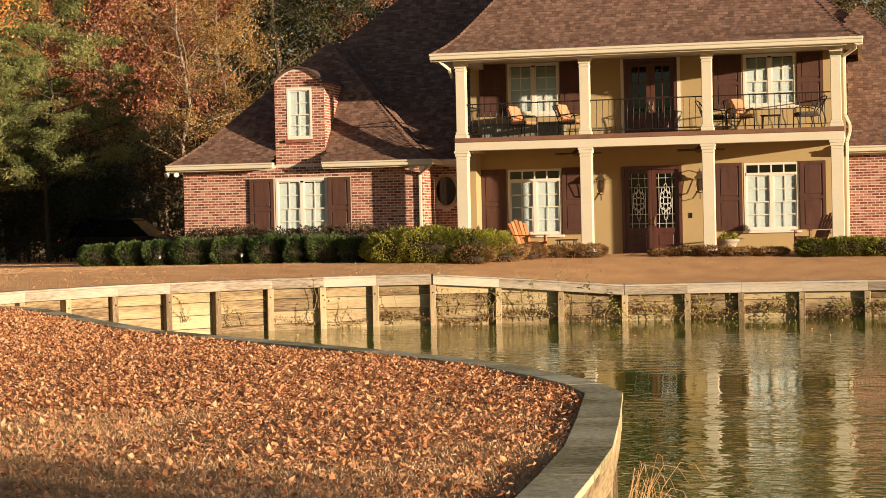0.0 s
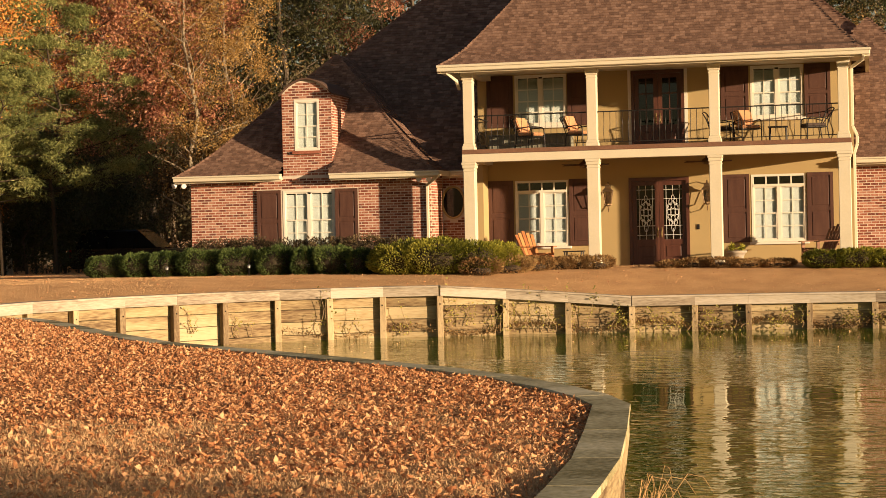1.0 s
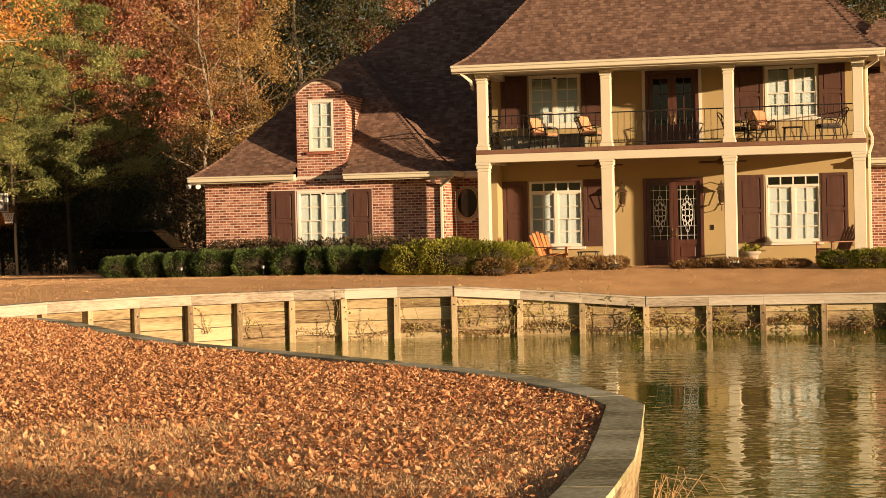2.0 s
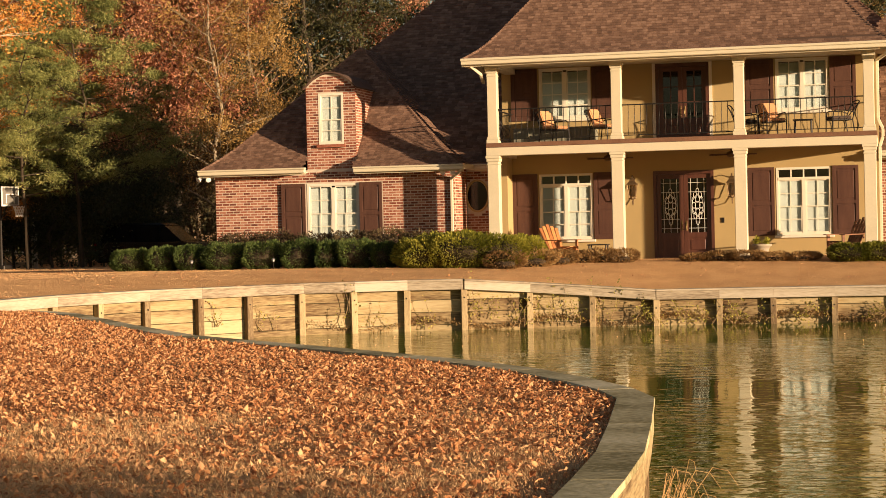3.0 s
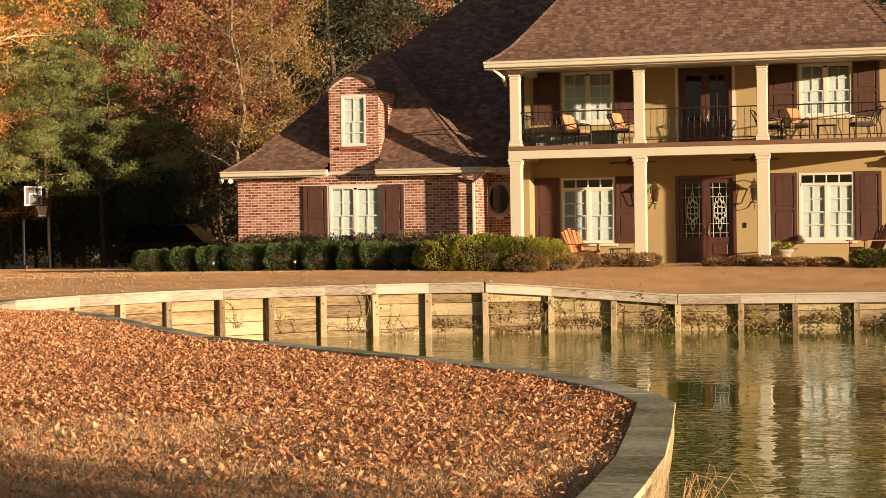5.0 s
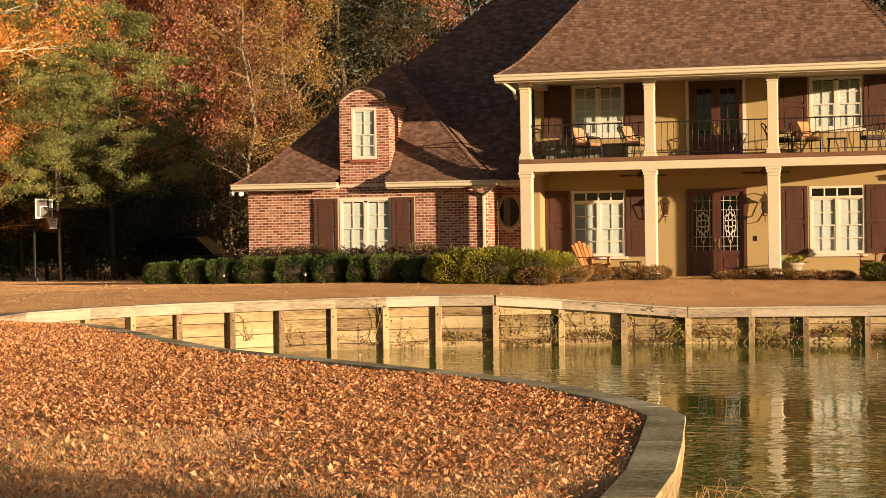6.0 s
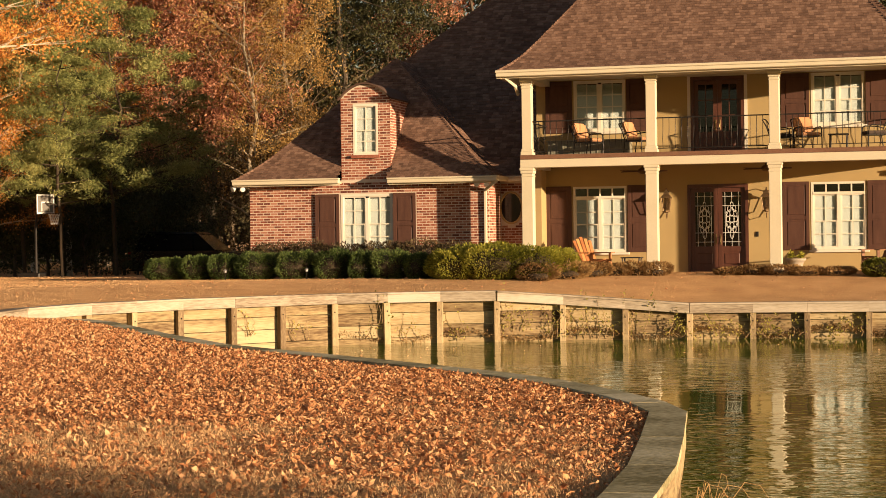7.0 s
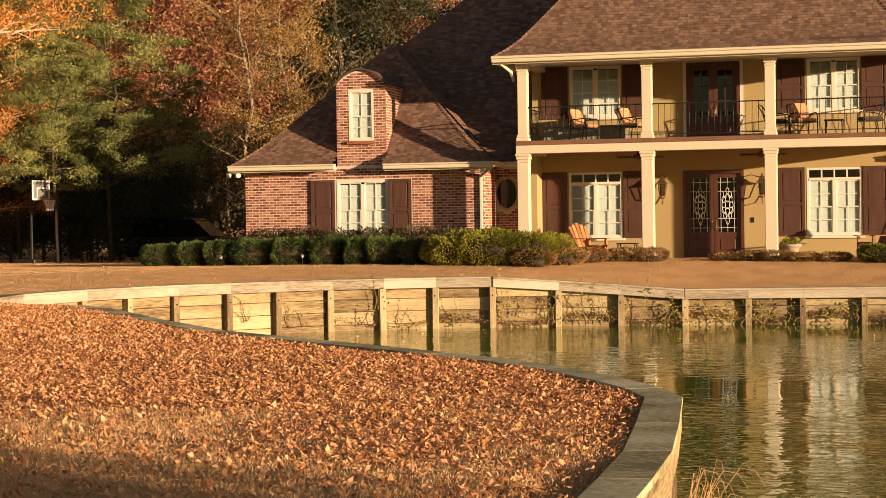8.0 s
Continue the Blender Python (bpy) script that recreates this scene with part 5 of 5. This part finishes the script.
def slat_chair(name, label, mat):
    """A slatted wooden armchair with a raked fan back, at the origin and facing +x."""
    t = thing(name, (0, 0, 0), label, "chair")
    for k in range(6):
        x = -0.22 + k * 0.105
        z = 0.29 + k * 0.022
        part("seat_slat", box(bmesh.new(), x, x + 0.09, -0.27, 0.27, z, z + 0.022, bevel=0.004), mat, t)
    for k in range(5):
        y = -0.235 + k * 0.1175
        top = 1.02 - 0.05 * abs(k - 2)
        bm = bmesh.new()
        beam(bm, (-0.22, y * 0.92, 0.27), (-0.22 - 0.40 * (top - 0.27) / 0.75, y * 1.12, top), 0.105, 0.02, up=(1, 0, 0.5), bevel=0.004)
        part("back_slat", bm, mat, t)
    for s in (-1, 1):
        part("arm", box(bmesh.new(), -0.46, 0.42, s * 0.33 - 0.065, s * 0.33 + 0.065, 0.575, 0.60, bevel=0.005), mat, t)
        bm = bmesh.new()
        beam(bm, (0.32, s * 0.31, 0), (0.32, s * 0.31, 0.574), 0.04, 0.09, up=(1, 0, 0), bevel=0.004)
        part("front_leg", bm, mat, t)
        bm = bmesh.new()
        beam(bm, (0.36, s * 0.265, 0.36), (-0.62, s * 0.265, 0.05), 0.035, 0.10, up=(0, 0, 1), bevel=0.004)
        part("rear_leg", bm, mat, t)
    for z, x in ((0.50, -0.36), (0.82, -0.535)):
        part("back_rail", box(bmesh.new(), x - 0.035, x - 0.01, -0.30, 0.30, z - 0.03, z + 0.03), mat, t)
    return t


c = slat_chair("porch_chair", "orange cedar slatted armchair on the porch", M_cedar)
c.matrix_basis = pose(-8.78, 50.05, FLOOR, 0, 0, -44)
c = slat_chair("porch_chair", "dark brown slatted wooden armchair on the porch", M_teak)
c.matrix_basis = pose(-1.20, 50.0, FLOOR, 0, 0, 220)


def side_table(x, y, z, w, h, name, label):
    t = thing(name, (x, y, z), label, "table")
    part("tabletop", boxes((x - w / 2, x + w / 2, y - 0.24, y + 0.24, z + h - 0.03, z + h), bevel=0.006), M_iron, t)
    for sx in (-1, 1):
        for sy in (-1, 1):
            bm = bmesh.new()
            beam(bm, (x + sx * (w / 2 - 0.04), y + sy * 0.2, z), (x + sx * (w / 2 - 0.05), y + sy * 0.19, z + h - 0.03), 0.03, 0.03)
            part("leg", bm, M_iron, t)


side_table(-7.72, 49.9, FLOOR, 0.55, 0.46, "side_table", "low dark side table beside the porch chair")
side_table(-2.24, 50.2, FLOOR2, 0.52, 0.42, "balcony_table", "small black metal table on the balcony")


def metal_chair(name, label, cushions, cross):
    """A tube-framed armchair with cushions, at the origin and facing +x."""
    t = thing(name, (0, 0, 0), label, "chair", "balcony chairs")
    for s in (-1, 1):
        bm = bmesh.new()
        y = s * 0.28
        tube(bm, [(0.30, y, 0), (0.29, y, 0.36), (0.27, y, 0.58), (0.20, y, 0.62), (-0.15, y, 0.60), (-0.28, y, 0.56)], 0.016, 6)
        part("arm", bm, M_iron, t)
        bm = bmesh.new()
        tube(bm, [(-0.30, y, 0), (-0.24, y, 0.38), (-0.34, y, 0.66), (-0.44, y, 0.84)], 0.016, 6)
        part("rear_leg", bm, M_iron, t)
    bm = bmesh.new()
    box(bm, -0.26, 0.30, -0.28, 0.28, 0.355, 0.38)
    part("seat_frame", bm, M_iron, t)
    bm = bmesh.new()
    tube(bm, [(-0.44, -0.28, 0.84), (-0.46, -0.1, 0.88), (-0.46, 0.1, 0.88), (-0.44, 0.28, 0.84)], 0.016, 6)
    part("back_rail", bm, M_iron, t)
    if cross:
        for s in (-1, 1):
            bm = bmesh.new()
            tube(bm, [(-0.26, s * 0.27, 0.42), (-0.37, 0, 0.65), (-0.45, -s * 0.27, 0.85)], 0.013, 5)
            part("cross_bar", bm, M_iron, t)
    else:
        for k in range(-2, 3):
            bm = bmesh.new()
            tube(bm, [(-0.25, k * 0.09, 0.38), (-0.46, k * 0.09, 0.86)], 0.009, 5)
            part("back_bar", bm, M_iron, t)
    bm = bmesh.new()
    box(bm, -0.22, 0.30, -0.265, 0.265, 0.382, 0.47, bevel=0.03)
    part("seat_cushion", bm, cushions, t, "padded seat cushion")
    if not cross:
        bm = bmesh.new()
        vs = bmesh.ops.create_cube(bm, size=1.0)["verts"]
        bmesh.ops.bevel(bm, geom=bm.edges[:], offset=0.12, segments=2, affect="EDGES")
        for v in bm.verts:
            v.co = Vector((v.co.x * 0.10, v.co.y * 0.52, v.co.z * 0.42))
        bmesh.ops.rotate(bm, verts=bm.verts, matrix=Matrix.Rotation(radians(-22), 3, "Y"))
        bmesh.ops.translate(bm, verts=bm.verts, vec=(-0.27, 0, 0.69))
        part("back_cushion", bm, M_cushion, t, "orange back cushion")
    return t


a = metal_chair("balcony_chair", "black metal armchair with orange cushions on the balcony", M_cushion, False)
a.matrix_basis = pose(-8.92, 50.2, FLOOR2, 0, 0, -28)
copy_thing(a, pose(-7.55, 50.2, FLOOR2, 0, 0, -25))
copy_thing(a, pose(-3.05, 50.2, FLOOR2, 0, 0, -62))
M_dark_cushion = material("dark_cushion", (0.05, 0.035, 0.03), (0.09, 0.065, 0.05), 0.9, 4, 60)
b = metal_chair("balcony_chair", "black metal armchair with a crossed back on the balcony", M_dark_cushion, True)
b.matrix_basis = pose(-1.28, 50.2, FLOOR2, 0, 0, 200)
copy_thing(b, pose(-3.75, 50.5, FLOOR2, 0, 0, -8))

bench = thing("storage_bench", (-9.05, 51.15, FLOOR2), "long low grey-green bench box along the balcony wall", "bench")
part("body", boxes((-10.2, -7.9, 50.95, 51.42, FLOOR2 + 0.03, FLOOR2 + 0.44), bevel=0.008), M_grey_bench, bench)
part("lid", boxes((-10.23, -7.87, 50.92, 51.44, FLOOR2 + 0.442, FLOOR2 + 0.48), bevel=0.008), M_grey_bench, bench)
for k in range(14):
    x = -10.1 + k * 0.16
    part("batten", boxes((x, x + 0.03, 50.93, 50.949, FLOOR2 + 0.05, FLOOR2 + 0.42), bevel=0.003), M_grey_bench, bench)


def lantern(x, z):
    """A tapered wall lantern on a scrolled bracket; z is its foot."""
    y = 51.22
    t = thing("wall_lantern", (x, 51.5, z), "bronze glazed wall lantern on a scrolled bracket", "lantern", "lanterns beside the door")
    bm = bmesh.new()
    tube(bm, [(x, 51.49, z + 0.10), (x, 51.40, z - 0.16), (x, 51.28, z - 0.20), (x, y, z - 0.08), (x, y, z + 0.02)], 0.012, 6)
    tube(bm, [(x, 51.49, z + 0.5), (x, 51.36, z + 0.62), (x, y, z + 0.58)], 0.012, 6)
    box(bm, x - 0.05, x + 0.05, 51.475, 51.497, z + 0.05, z + 0.55)
    part("bracket", bm, M_bronze, t)
    for sx in (-1, 1):
        for sy in (-1, 1):
            bm = bmesh.new()
            tube(bm, [(x + sx * 0.075, y + sy * 0.075, z), (x + sx * 0.125, y + sy * 0.125, z + 0.36)], 0.010, 5)
            part("corner_bar", bm, M_bronze, t)
    bm = bmesh.new()
    lathe(bm, (x, y, z), [(0.03, -0.05), (0.115, -0.012), (0.115, 0.006), (0.02, 0.012)], 4)
    part("foot", bm, M_bronze, t)
    bm = bmesh.new()
    lathe(bm, (x, y, z + 0.36), [(0.20, 0.0), (0.20, 0.012), (0.10, 0.10), (0.085, 0.15), (0.03, 0.20), (0.02, 0.26)], 4)
    bmesh.ops.rotate(bm, verts=bm.verts, cent=(x, y, z), matrix=Matrix.Rotation(radians(45), 3, "Z"))
    part("roof", bm, M_bronze, t)
    bm = bmesh.new()
    lathe(bm, (x, y, z + 0.015), [(0.10, 0.0), (0.165, 0.34)], 4)
    bmesh.ops.rotate(bm, verts=bm.verts, cent=(x, y, z), matrix=Matrix.Rotation(radians(45), 3, "Z"))
    part("glass", bm, M_lantern_glass, t).visible_shadow = False


lantern(-6.95, 3.02)
lantern(-4.23, 3.00)


def ceiling_fan(x, y, z, turn):
    t = thing("ceiling_fan", (x, y, z), "dark ceiling fan under the porch ceiling", "fan", "porch fans")
    bm = bmesh.new()
    lathe(bm, (x, y, z), [(0.04, -0.10), (0.11, -0.07), (0.12, 0.02), (0.05, 0.07), (0.02, 0.08), (0.02, 0.24), (0.07, 0.26), (0.07, 0.29)], 14)
    part("motor", bm, M_bronze, t, smooth=True)
    for k in range(5):
        a = turn + k * math.tau / 5
        d, s = Vector((math.cos(a), math.sin(a), 0)), Vector((-math.sin(a), math.cos(a), 0))
        bm = bmesh.new()
        c = Vector((x, y, z - 0.02))
        beam(bm, c + d * 0.10, c + d * 0.68, 0.13, 0.012, up=(s * 0.22 + Vector((0, 0, 1))), bevel=0.003)
        part("blade", bm, M_shutter, t)


ceiling_fan(-7.45, 50.2, 4.12, 0.12)
ceiling_fan(-4.15, 50.2, 4.12, 0.10)

urn = thing("planter", (-3.35, 49.6, FLOOR), "stone urn planter with small green plants", "planter")
bm = bmesh.new()
lathe(bm, (-3.35, 49.6, FLOOR), [(0.15, 0.0), (0.16, 0.03), (0.13, 0.07), (0.20, 0.26), (0.225, 0.31), (0.265, 0.33), (0.265, 0.38), (0.23, 0.385)], 20)
part("urn", bm, M_urn, urn, smooth=True)
g = np.random.default_rng(4)
P = np.concatenate([g.normal((-3.47, 49.55, FLOOR + 0.46), (0.04, 0.04, 0.05), (130, 3)), g.normal((-3.22, 49.6, FLOOR + 0.45), (0.04, 0.04, 0.05), (110, 3))]) - np.array((-3.35, 49.6, FLOOR))
o = new("plant", leaf_mesh("plant", P, 0.07, M_l_azalea, seed=4))
o.parent = urn


def flood_lamp(x, y, z):
    t = thing("flood_lamp", (x, y, z), "twin white security lamp under the eave", "lamp", "eave lamps")
    part("base", boxes((x - 0.06, x + 0.06, y - 0.03, y + 0.03, z, z + 0.07), bevel=0.008), M_lamp_white, t)
    for s in (-1, 1):
        bm = bmesh.new()
        lathe(bm, (0, 0, 0), [(0.03, 0.0), (0.04, 0.05), (0.075, 0.13), (0.075, 0.15), (0.06, 0.152)], 12)
        bmesh.ops.rotate(bm, verts=bm.verts, matrix=Matrix.Rotation(radians(118), 3, "X") @ Matrix.Rotation(radians(0), 3, "Y"))
        bmesh.ops.rotate(bm, verts=bm.verts, matrix=Matrix.Rotation(radians(s * 28), 3, "Z"))
        bmesh.ops.translate(bm, verts=bm.verts, vec=(x + s * 0.09, y - 0.02, z + 0.02))
        part("bulb", bm, M_lamp_white, t, smooth=True)


flood_lamp(-11.78, 49.72, 3.86)
flood_lamp(-18.88, 49.75, 3.86)


def stake_light(x, y):
    z = ground_z(x, y)
    t = thing("path_light", (x, y, z), "small garden stake light before the hedge", "light", "path lights")
    bm = bmesh.new()
    tube(bm, [(x, y, z - 0.05), (x, y, z + 0.2)], 0.010, 6)
    part("stake", bm, M_iron, t)
    bm = bmesh.new()
    lathe(bm, (x, y, z + 0.2), [(0.04, 0.0), (0.045, 0.05), (0.06, 0.055), (0.02, 0.085)], 10)
    part("cap", bm, M_rim, t)


for x in (-17.85, -15.6, -14.0, -13.0):
    stake_light(x, 45.9)

# ---- parked car behind the hedge ----
def parked_car(x, y, z):
    """A dark sport utility vehicle standing along x, its tail to the left."""
    t = thing("parked_car", (x, y, z), "black sport utility vehicle parked in the shade", "car")

    def hull(rows, name, mat, bev=0.05):
        bm = bmesh.new()
        rings = [[bm.verts.new((x + px, y + s * w, z + pz)) for px, pz, w in rows] for s in (-1, 1)]
        n = len(rows)
        for k in range(n):
            bm.faces.new((rings[0][k], rings[0][(k + 1) % n], rings[1][(k + 1) % n], rings[1][k]))
        bm.faces.new(rings[0][::-1])
        bm.faces.new(rings[1])
        bmesh.ops.bevel(bm, geom=bm.edges[:], offset=bev, segments=2, affect="EDGES")
        return part(name, bm, mat, t, smooth=False)
    body = hull([(-2.40, 0.38, 0.90), (2.35, 0.36, 0.88), (2.45, 0.70, 0.88), (2.30, 1.00, 0.88), (1.10, 1.12, 0.92), (-2.30, 1.14, 0.92), (-2.44, 0.80, 0.92)], "body", M_car, 0.06)
    hull([(-2.25, 1.13, 0.86), (1.05, 1.12, 0.86), (0.30, 1.74, 0.70), (-1.95, 1.78, 0.70)], "cabin", M_dark_pane, 0.03)
    hull([(-2.05, 1.76, 0.72), (0.34, 1.73, 0.72), (0.15, 1.82, 0.66), (-1.85, 1.85, 0.66)], "roof", M_car, 0.02)
    for px, top in ((-2.1, -1.95), (-0.95, -0.95), (0.15, 0.10)):
        for s in (-1, 1):
            bm = bmesh.new()
            beam(bm, (x + px, y + s * 0.865, z + 1.13), (x + top, y + s * 0.705, z + 1.77), 0.08, 0.03, up=(0, s, 0.2))
            part("pillar", bm, M_car, t)
    for s in (-1, 1):
        part("tail_light", boxes((x - 2.455, x - 2.36, y + s * 0.80 - 0.10, y + s * 0.80 + 0.10, z + 0.82, z + 1.10), bevel=0.01), M_tail, t, "red tail light")
    for px in (-1.5, 1.5):
        for s in (-1, 1):
            bm = bmesh.new()
            lathe(bm, (0, 0, -0.11), [(0.25, 0.0), (0.36, 0.02), (0.37, 0.11), (0.36, 0.20), (0.25, 0.22)], 20)
            bmesh.ops.rotate(bm, verts=bm.verts, matrix=Matrix.Rotation(radians(90), 3, "X"))
            bmesh.ops.translate(bm, verts=bm.verts, vec=(x + px, y + s * 0.82, z + 0.37))
            wheel = part("wheel", bm, M_tyre, t)
            bm = bmesh.new()
            lathe(bm, (0, 0, -0.118), [(0.05, 0.0), (0.24, 0.01), (0.24, 0.22), (0.05, 0.236)], 16)
            bmesh.ops.rotate(bm, verts=bm.verts, matrix=Matrix.Rotation(radians(90), 3, "X"))
            bmesh.ops.translate(bm, verts=bm.verts, vec=(x + px, y + s * 0.82, z + 0.37))
            part("rim", bm, M_rim, wheel)


parked_car(-26.75, 66.0, ground_z(-26.75, 66.0))

# ---- basketball hoop ----
def hoop():
    bx, by = -27.13, 53.5
    z = ground_z(bx, by)
    t = thing("basketball_hoop", (bx, by, z), "portable basketball hoop with a white-framed grey backboard and net", "basketball hoop")
    bm = bmesh.new()
    tube(bm, [(bx, by, z), (bx, by, 2.95), (bx + 0.08, by - 0.04, 3.36)], [0.045, 0.04, 0.035], 8)
    part("pole", bm, M_iron, t)
    part("base", boxes((bx - 0.5, bx + 0.25, by - 0.3, by + 0.3, z - 0.02, z + 0.14), bevel=0.03), M_iron, t)
    nrm = Vector((0.98, -0.2, 0))
    wid = Vector((0.2, 0.98, 0))
    c = Vector((bx + 0.36, by - 0.04, 3.594))
    for dz in (-0.16, 0.16):
        bm = bmesh.new()
        tube(bm, [(bx + 0.02, by, 3.0 + dz), c - nrm * 0.03 + Vector((0, 0, dz))], 0.018, 6)
        part("arm", bm, M_iron, t)
    bm = bmesh.new()
    beam(bm, c - wid * 0.40, c + wid * 0.40, 0.024, 0.58, bevel=0.005)
    bd = part("backboard", bm, M_board, t, "grey translucent backboard panel")
    up = Vector((0, 0, 1))

    def strip(a, b, w, name):
        bm = bmesh.new()
        beam(bm, a, b, w, 0.012, up=nrm)
        part(name, bm, M_net, bd, "white painted line" if name == "marking" else "white frame rail")
    for e in (-1, 1):
        strip(c + wid * 0.405 * e - up * 0.31 + nrm * 0.014, c + wid * 0.405 * e + up * 0.31 + nrm * 0.014, 0.055, "frame_rail")
        strip(c - wid * 0.43 + up * 0.285 * e + nrm * 0.017, c + wid * 0.43 + up * 0.285 * e + nrm * 0.017, 0.05, "frame_rail")
        strip(c + wid * 0.19 * e - up * 0.22 + nrm * 0.016, c + wid * 0.19 * e + up * 0.06 + nrm * 0.016, 0.035, "marking")
    strip(c - wid * 0.2 + up * 0.06 + nrm * 0.019, c + wid * 0.2 + up * 0.06 + nrm * 0.019, 0.035, "marking")
    rc = c + nrm * 0.35 - up * 0.30
    ring = [rc + Vector((0.19 * math.cos(k * math.tau / 18), 0.19 * math.sin(k * math.tau / 18), 0)) for k in range(19)]
    bm = bmesh.new()
    tube(bm, ring, 0.010, 6, cap=False)
    tube(bm, [c + nrm * 0.02 - up * 0.30, rc - nrm * 0.19], 0.013, 6)
    part("rim", bm, M_shutter, t, "dark metal rim")
    bm = bmesh.new()
    for k in range(12):
        for e in (1, -1):
            pts = []
            for j in range(5):
                a = (k + e * j * 0.5) * math.tau / 12
                r = (0.19, 0.16, 0.13, 0.117, 0.113)[j]
                pts.append(rc + Vector((r * math.cos(a), r * math.sin(a), -0.085 * j)))
            tube(bm, pts, 0.008, 3, cap=False)
    part("net", bm, M_net, t, "white cord net")


hoop()

# ---- vines on the far seawall, reeds by the near one ----
def wall_y(x):
    for (ax, ay), (bx, by) in zip(POSTS, POSTS[1:]):
        if ax <= x <= bx:
            return ay + (by - ay) * (x - ax) / (bx - ax)
    return POSTS[-1][1]


M_vine = leaf_mat("vine_leaf", (0.16, 0.15, 0.03), (0.38, 0.34, 0.07), (0.62, 0.52, 0.16), 0.4)
M_vine_stem = material("vine_stem", (0.22, 0.14, 0.065), (0.42, 0.30, 0.16), 0.9, 6, 50)


def vine(x, width, z0, z1, n, seed):
    rg = random.Random(seed)
    y = wall_y(x)
    t = thing("vine", (x, y, z0), "straggling vine with small yellow-green leaves on the timber seawall", "vine", "vines on the seawall")
    ends = []
    for k in range(max(3, int(width * 6))):
        xs = x + rg.uniform(-0.5, 0.5) * width
        h = rg.uniform(0.3, 1.0) * (z1 - z0)
        p = Vector((xs, wall_y(xs) - 0.14, z0))
        pts = [p]
        for j in range(5):
            p = p + Vector((rg.uniform(-0.10, 0.10), rg.uniform(-0.05, 0.03), h / 5))
            p.y = min(p.y, wall_y(p.x) - 0.06)
            pts.append(p.copy())
        bm = bmesh.new()
        tube(bm, pts, [0.010, 0.009, 0.008, 0.007, 0.005, 0.003], 4)
        part("stem", bm, M_vine_stem, t)
        ends += pts[1:]
    g = np.random.default_rng(seed)
    E_ = np.array([tuple(e) for e in ends])
    P = E_[g.integers(0, len(E_), n)] + g.normal(0, 1, (n, 3)) * np.array((0.07, 0.04, 0.06))
    o = new("leaves", leaf_mesh("leaves", P - np.array((x, y, z0)), g.uniform(0.6, 1.4, n) * 0.055, M_vine, seed=seed))
    o.parent = t


for i, (x, w, z0, z1, n) in enumerate(((-14.25, 0.25, 0.3, 0.9, 60), (-13.4, 0.45, 0.15, 0.85, 130), (-12.0, 0.8, 0.1, 1.25, 150), (-11.3, 0.4, 0.1, 0.7, 90), (-10.5, 0.6, 0.05, 0.8, 120), (-9.2, 1.0, 0.25, 1.2, 420),
                                    (-8.0, 0.9, 0.05, 0.9, 320), (-7.3, 0.8, 0.05, 1.2, 260), (-6.4, 0.8, 0.05, 1.05, 420), (-5.5, 0.9, 0.05, 0.85, 360), (-4.6, 1.2, 0.02, 0.85, 520), (-3.6, 0.8, 0.02, 0.6, 300),
                                    (-2.9, 0.7, 0.05, 0.5, 220), (-1.7, 0.8, 0.05, 0.6, 340), (-0.4, 1.0, 0.05, 0.5, 300), (1.0, 1.2, 0.05, 0.5, 300))):
    vine(x, w, z0, z1, int(n * 0.42), 200 + i)
g = np.random.default_rng(6)
xs = g.uniform(-13, 4.3, 2600)
xs = np.concatenate([xs, g.uniform(-9.3, 4.3, 2600)])
P = np.stack([xs, np.array([wall_y(float(a)) for a in xs]) - 0.03 - np.abs(g.normal(0, 0.07, len(xs))), 0.16 + 0.10 * np.sin(xs * 2.3) + g.normal(0, 0.045, len(xs))], 1)
o = new("waterline_weeds", leaf_mesh("waterline_weeds", P, g.uniform(0.5, 1.3, len(xs)) * 0.06, M_l_nandina, seed=6, aspect=0.35))
tagged(o, "dead weeds and roots along the seawall's waterline", "weeds", kind="stuff")


def reed(x, y, seed):
    rg = random.Random(seed)
    t = thing("reed_clump", (x, y, 0), "dry straw-coloured reed clump beside the near seawall", "reeds")
    for k in range(34):
        a, h = rg.uniform(-1.2, 1.0), rg.uniform(0.65, 1.1)
        lean = rg.uniform(0.03, 0.22)
        q = Vector((x + rg.uniform(-0.03, 0.05), y + rg.uniform(-0.3, 0.3), -0.1))
        d = Vector((math.cos(a) * lean, math.sin(a) * lean, 1))
        out = Vector((math.cos(a), math.sin(a), 0)) * rg.uniform(0.05, 0.22)
        pts = [q, q + d * h * 0.5, q + d * h * 0.8 + out * 0.15, q + d * h * 0.95 + out * 0.55, q + d * h * 0.93 + out, q + d * h * 0.84 + out * 1.35]
        bm = bmesh.new()
        tube(bm, pts, [0.0035, 0.003, 0.0025, 0.002, 0.0015, 0.001], 4)
        part("stalk", bm, M_straw, t)


reed(-1.43, 11.3, 3)
reed(-1.41, 10.9, 4)

# leaves and seeds afloat before the far seawall
g = np.random.default_rng(12)
xs = g.uniform(-13, 3.5, 130)
P = np.stack([xs, np.array([wall_y(float(a)) for a in xs]) - 0.3 - g.gamma(1.6, 2.2, 130), np.full(130, 0.008)], 1)
P = P[~(to_path(P[:, 0], P[:, 1], NEAR) < 0.6) & inside(P[:, 0], P[:, 1], POND)]
o = new("floating_leaves", leaf_mesh("floating_leaves", P, g.uniform(0.6, 1.4, len(P)) * 0.06, M_straw, seed=12, lie=0.35, aspect=0.6))
tagged(o, "pale leaves afloat on the pond", "leaves", kind="stuff")
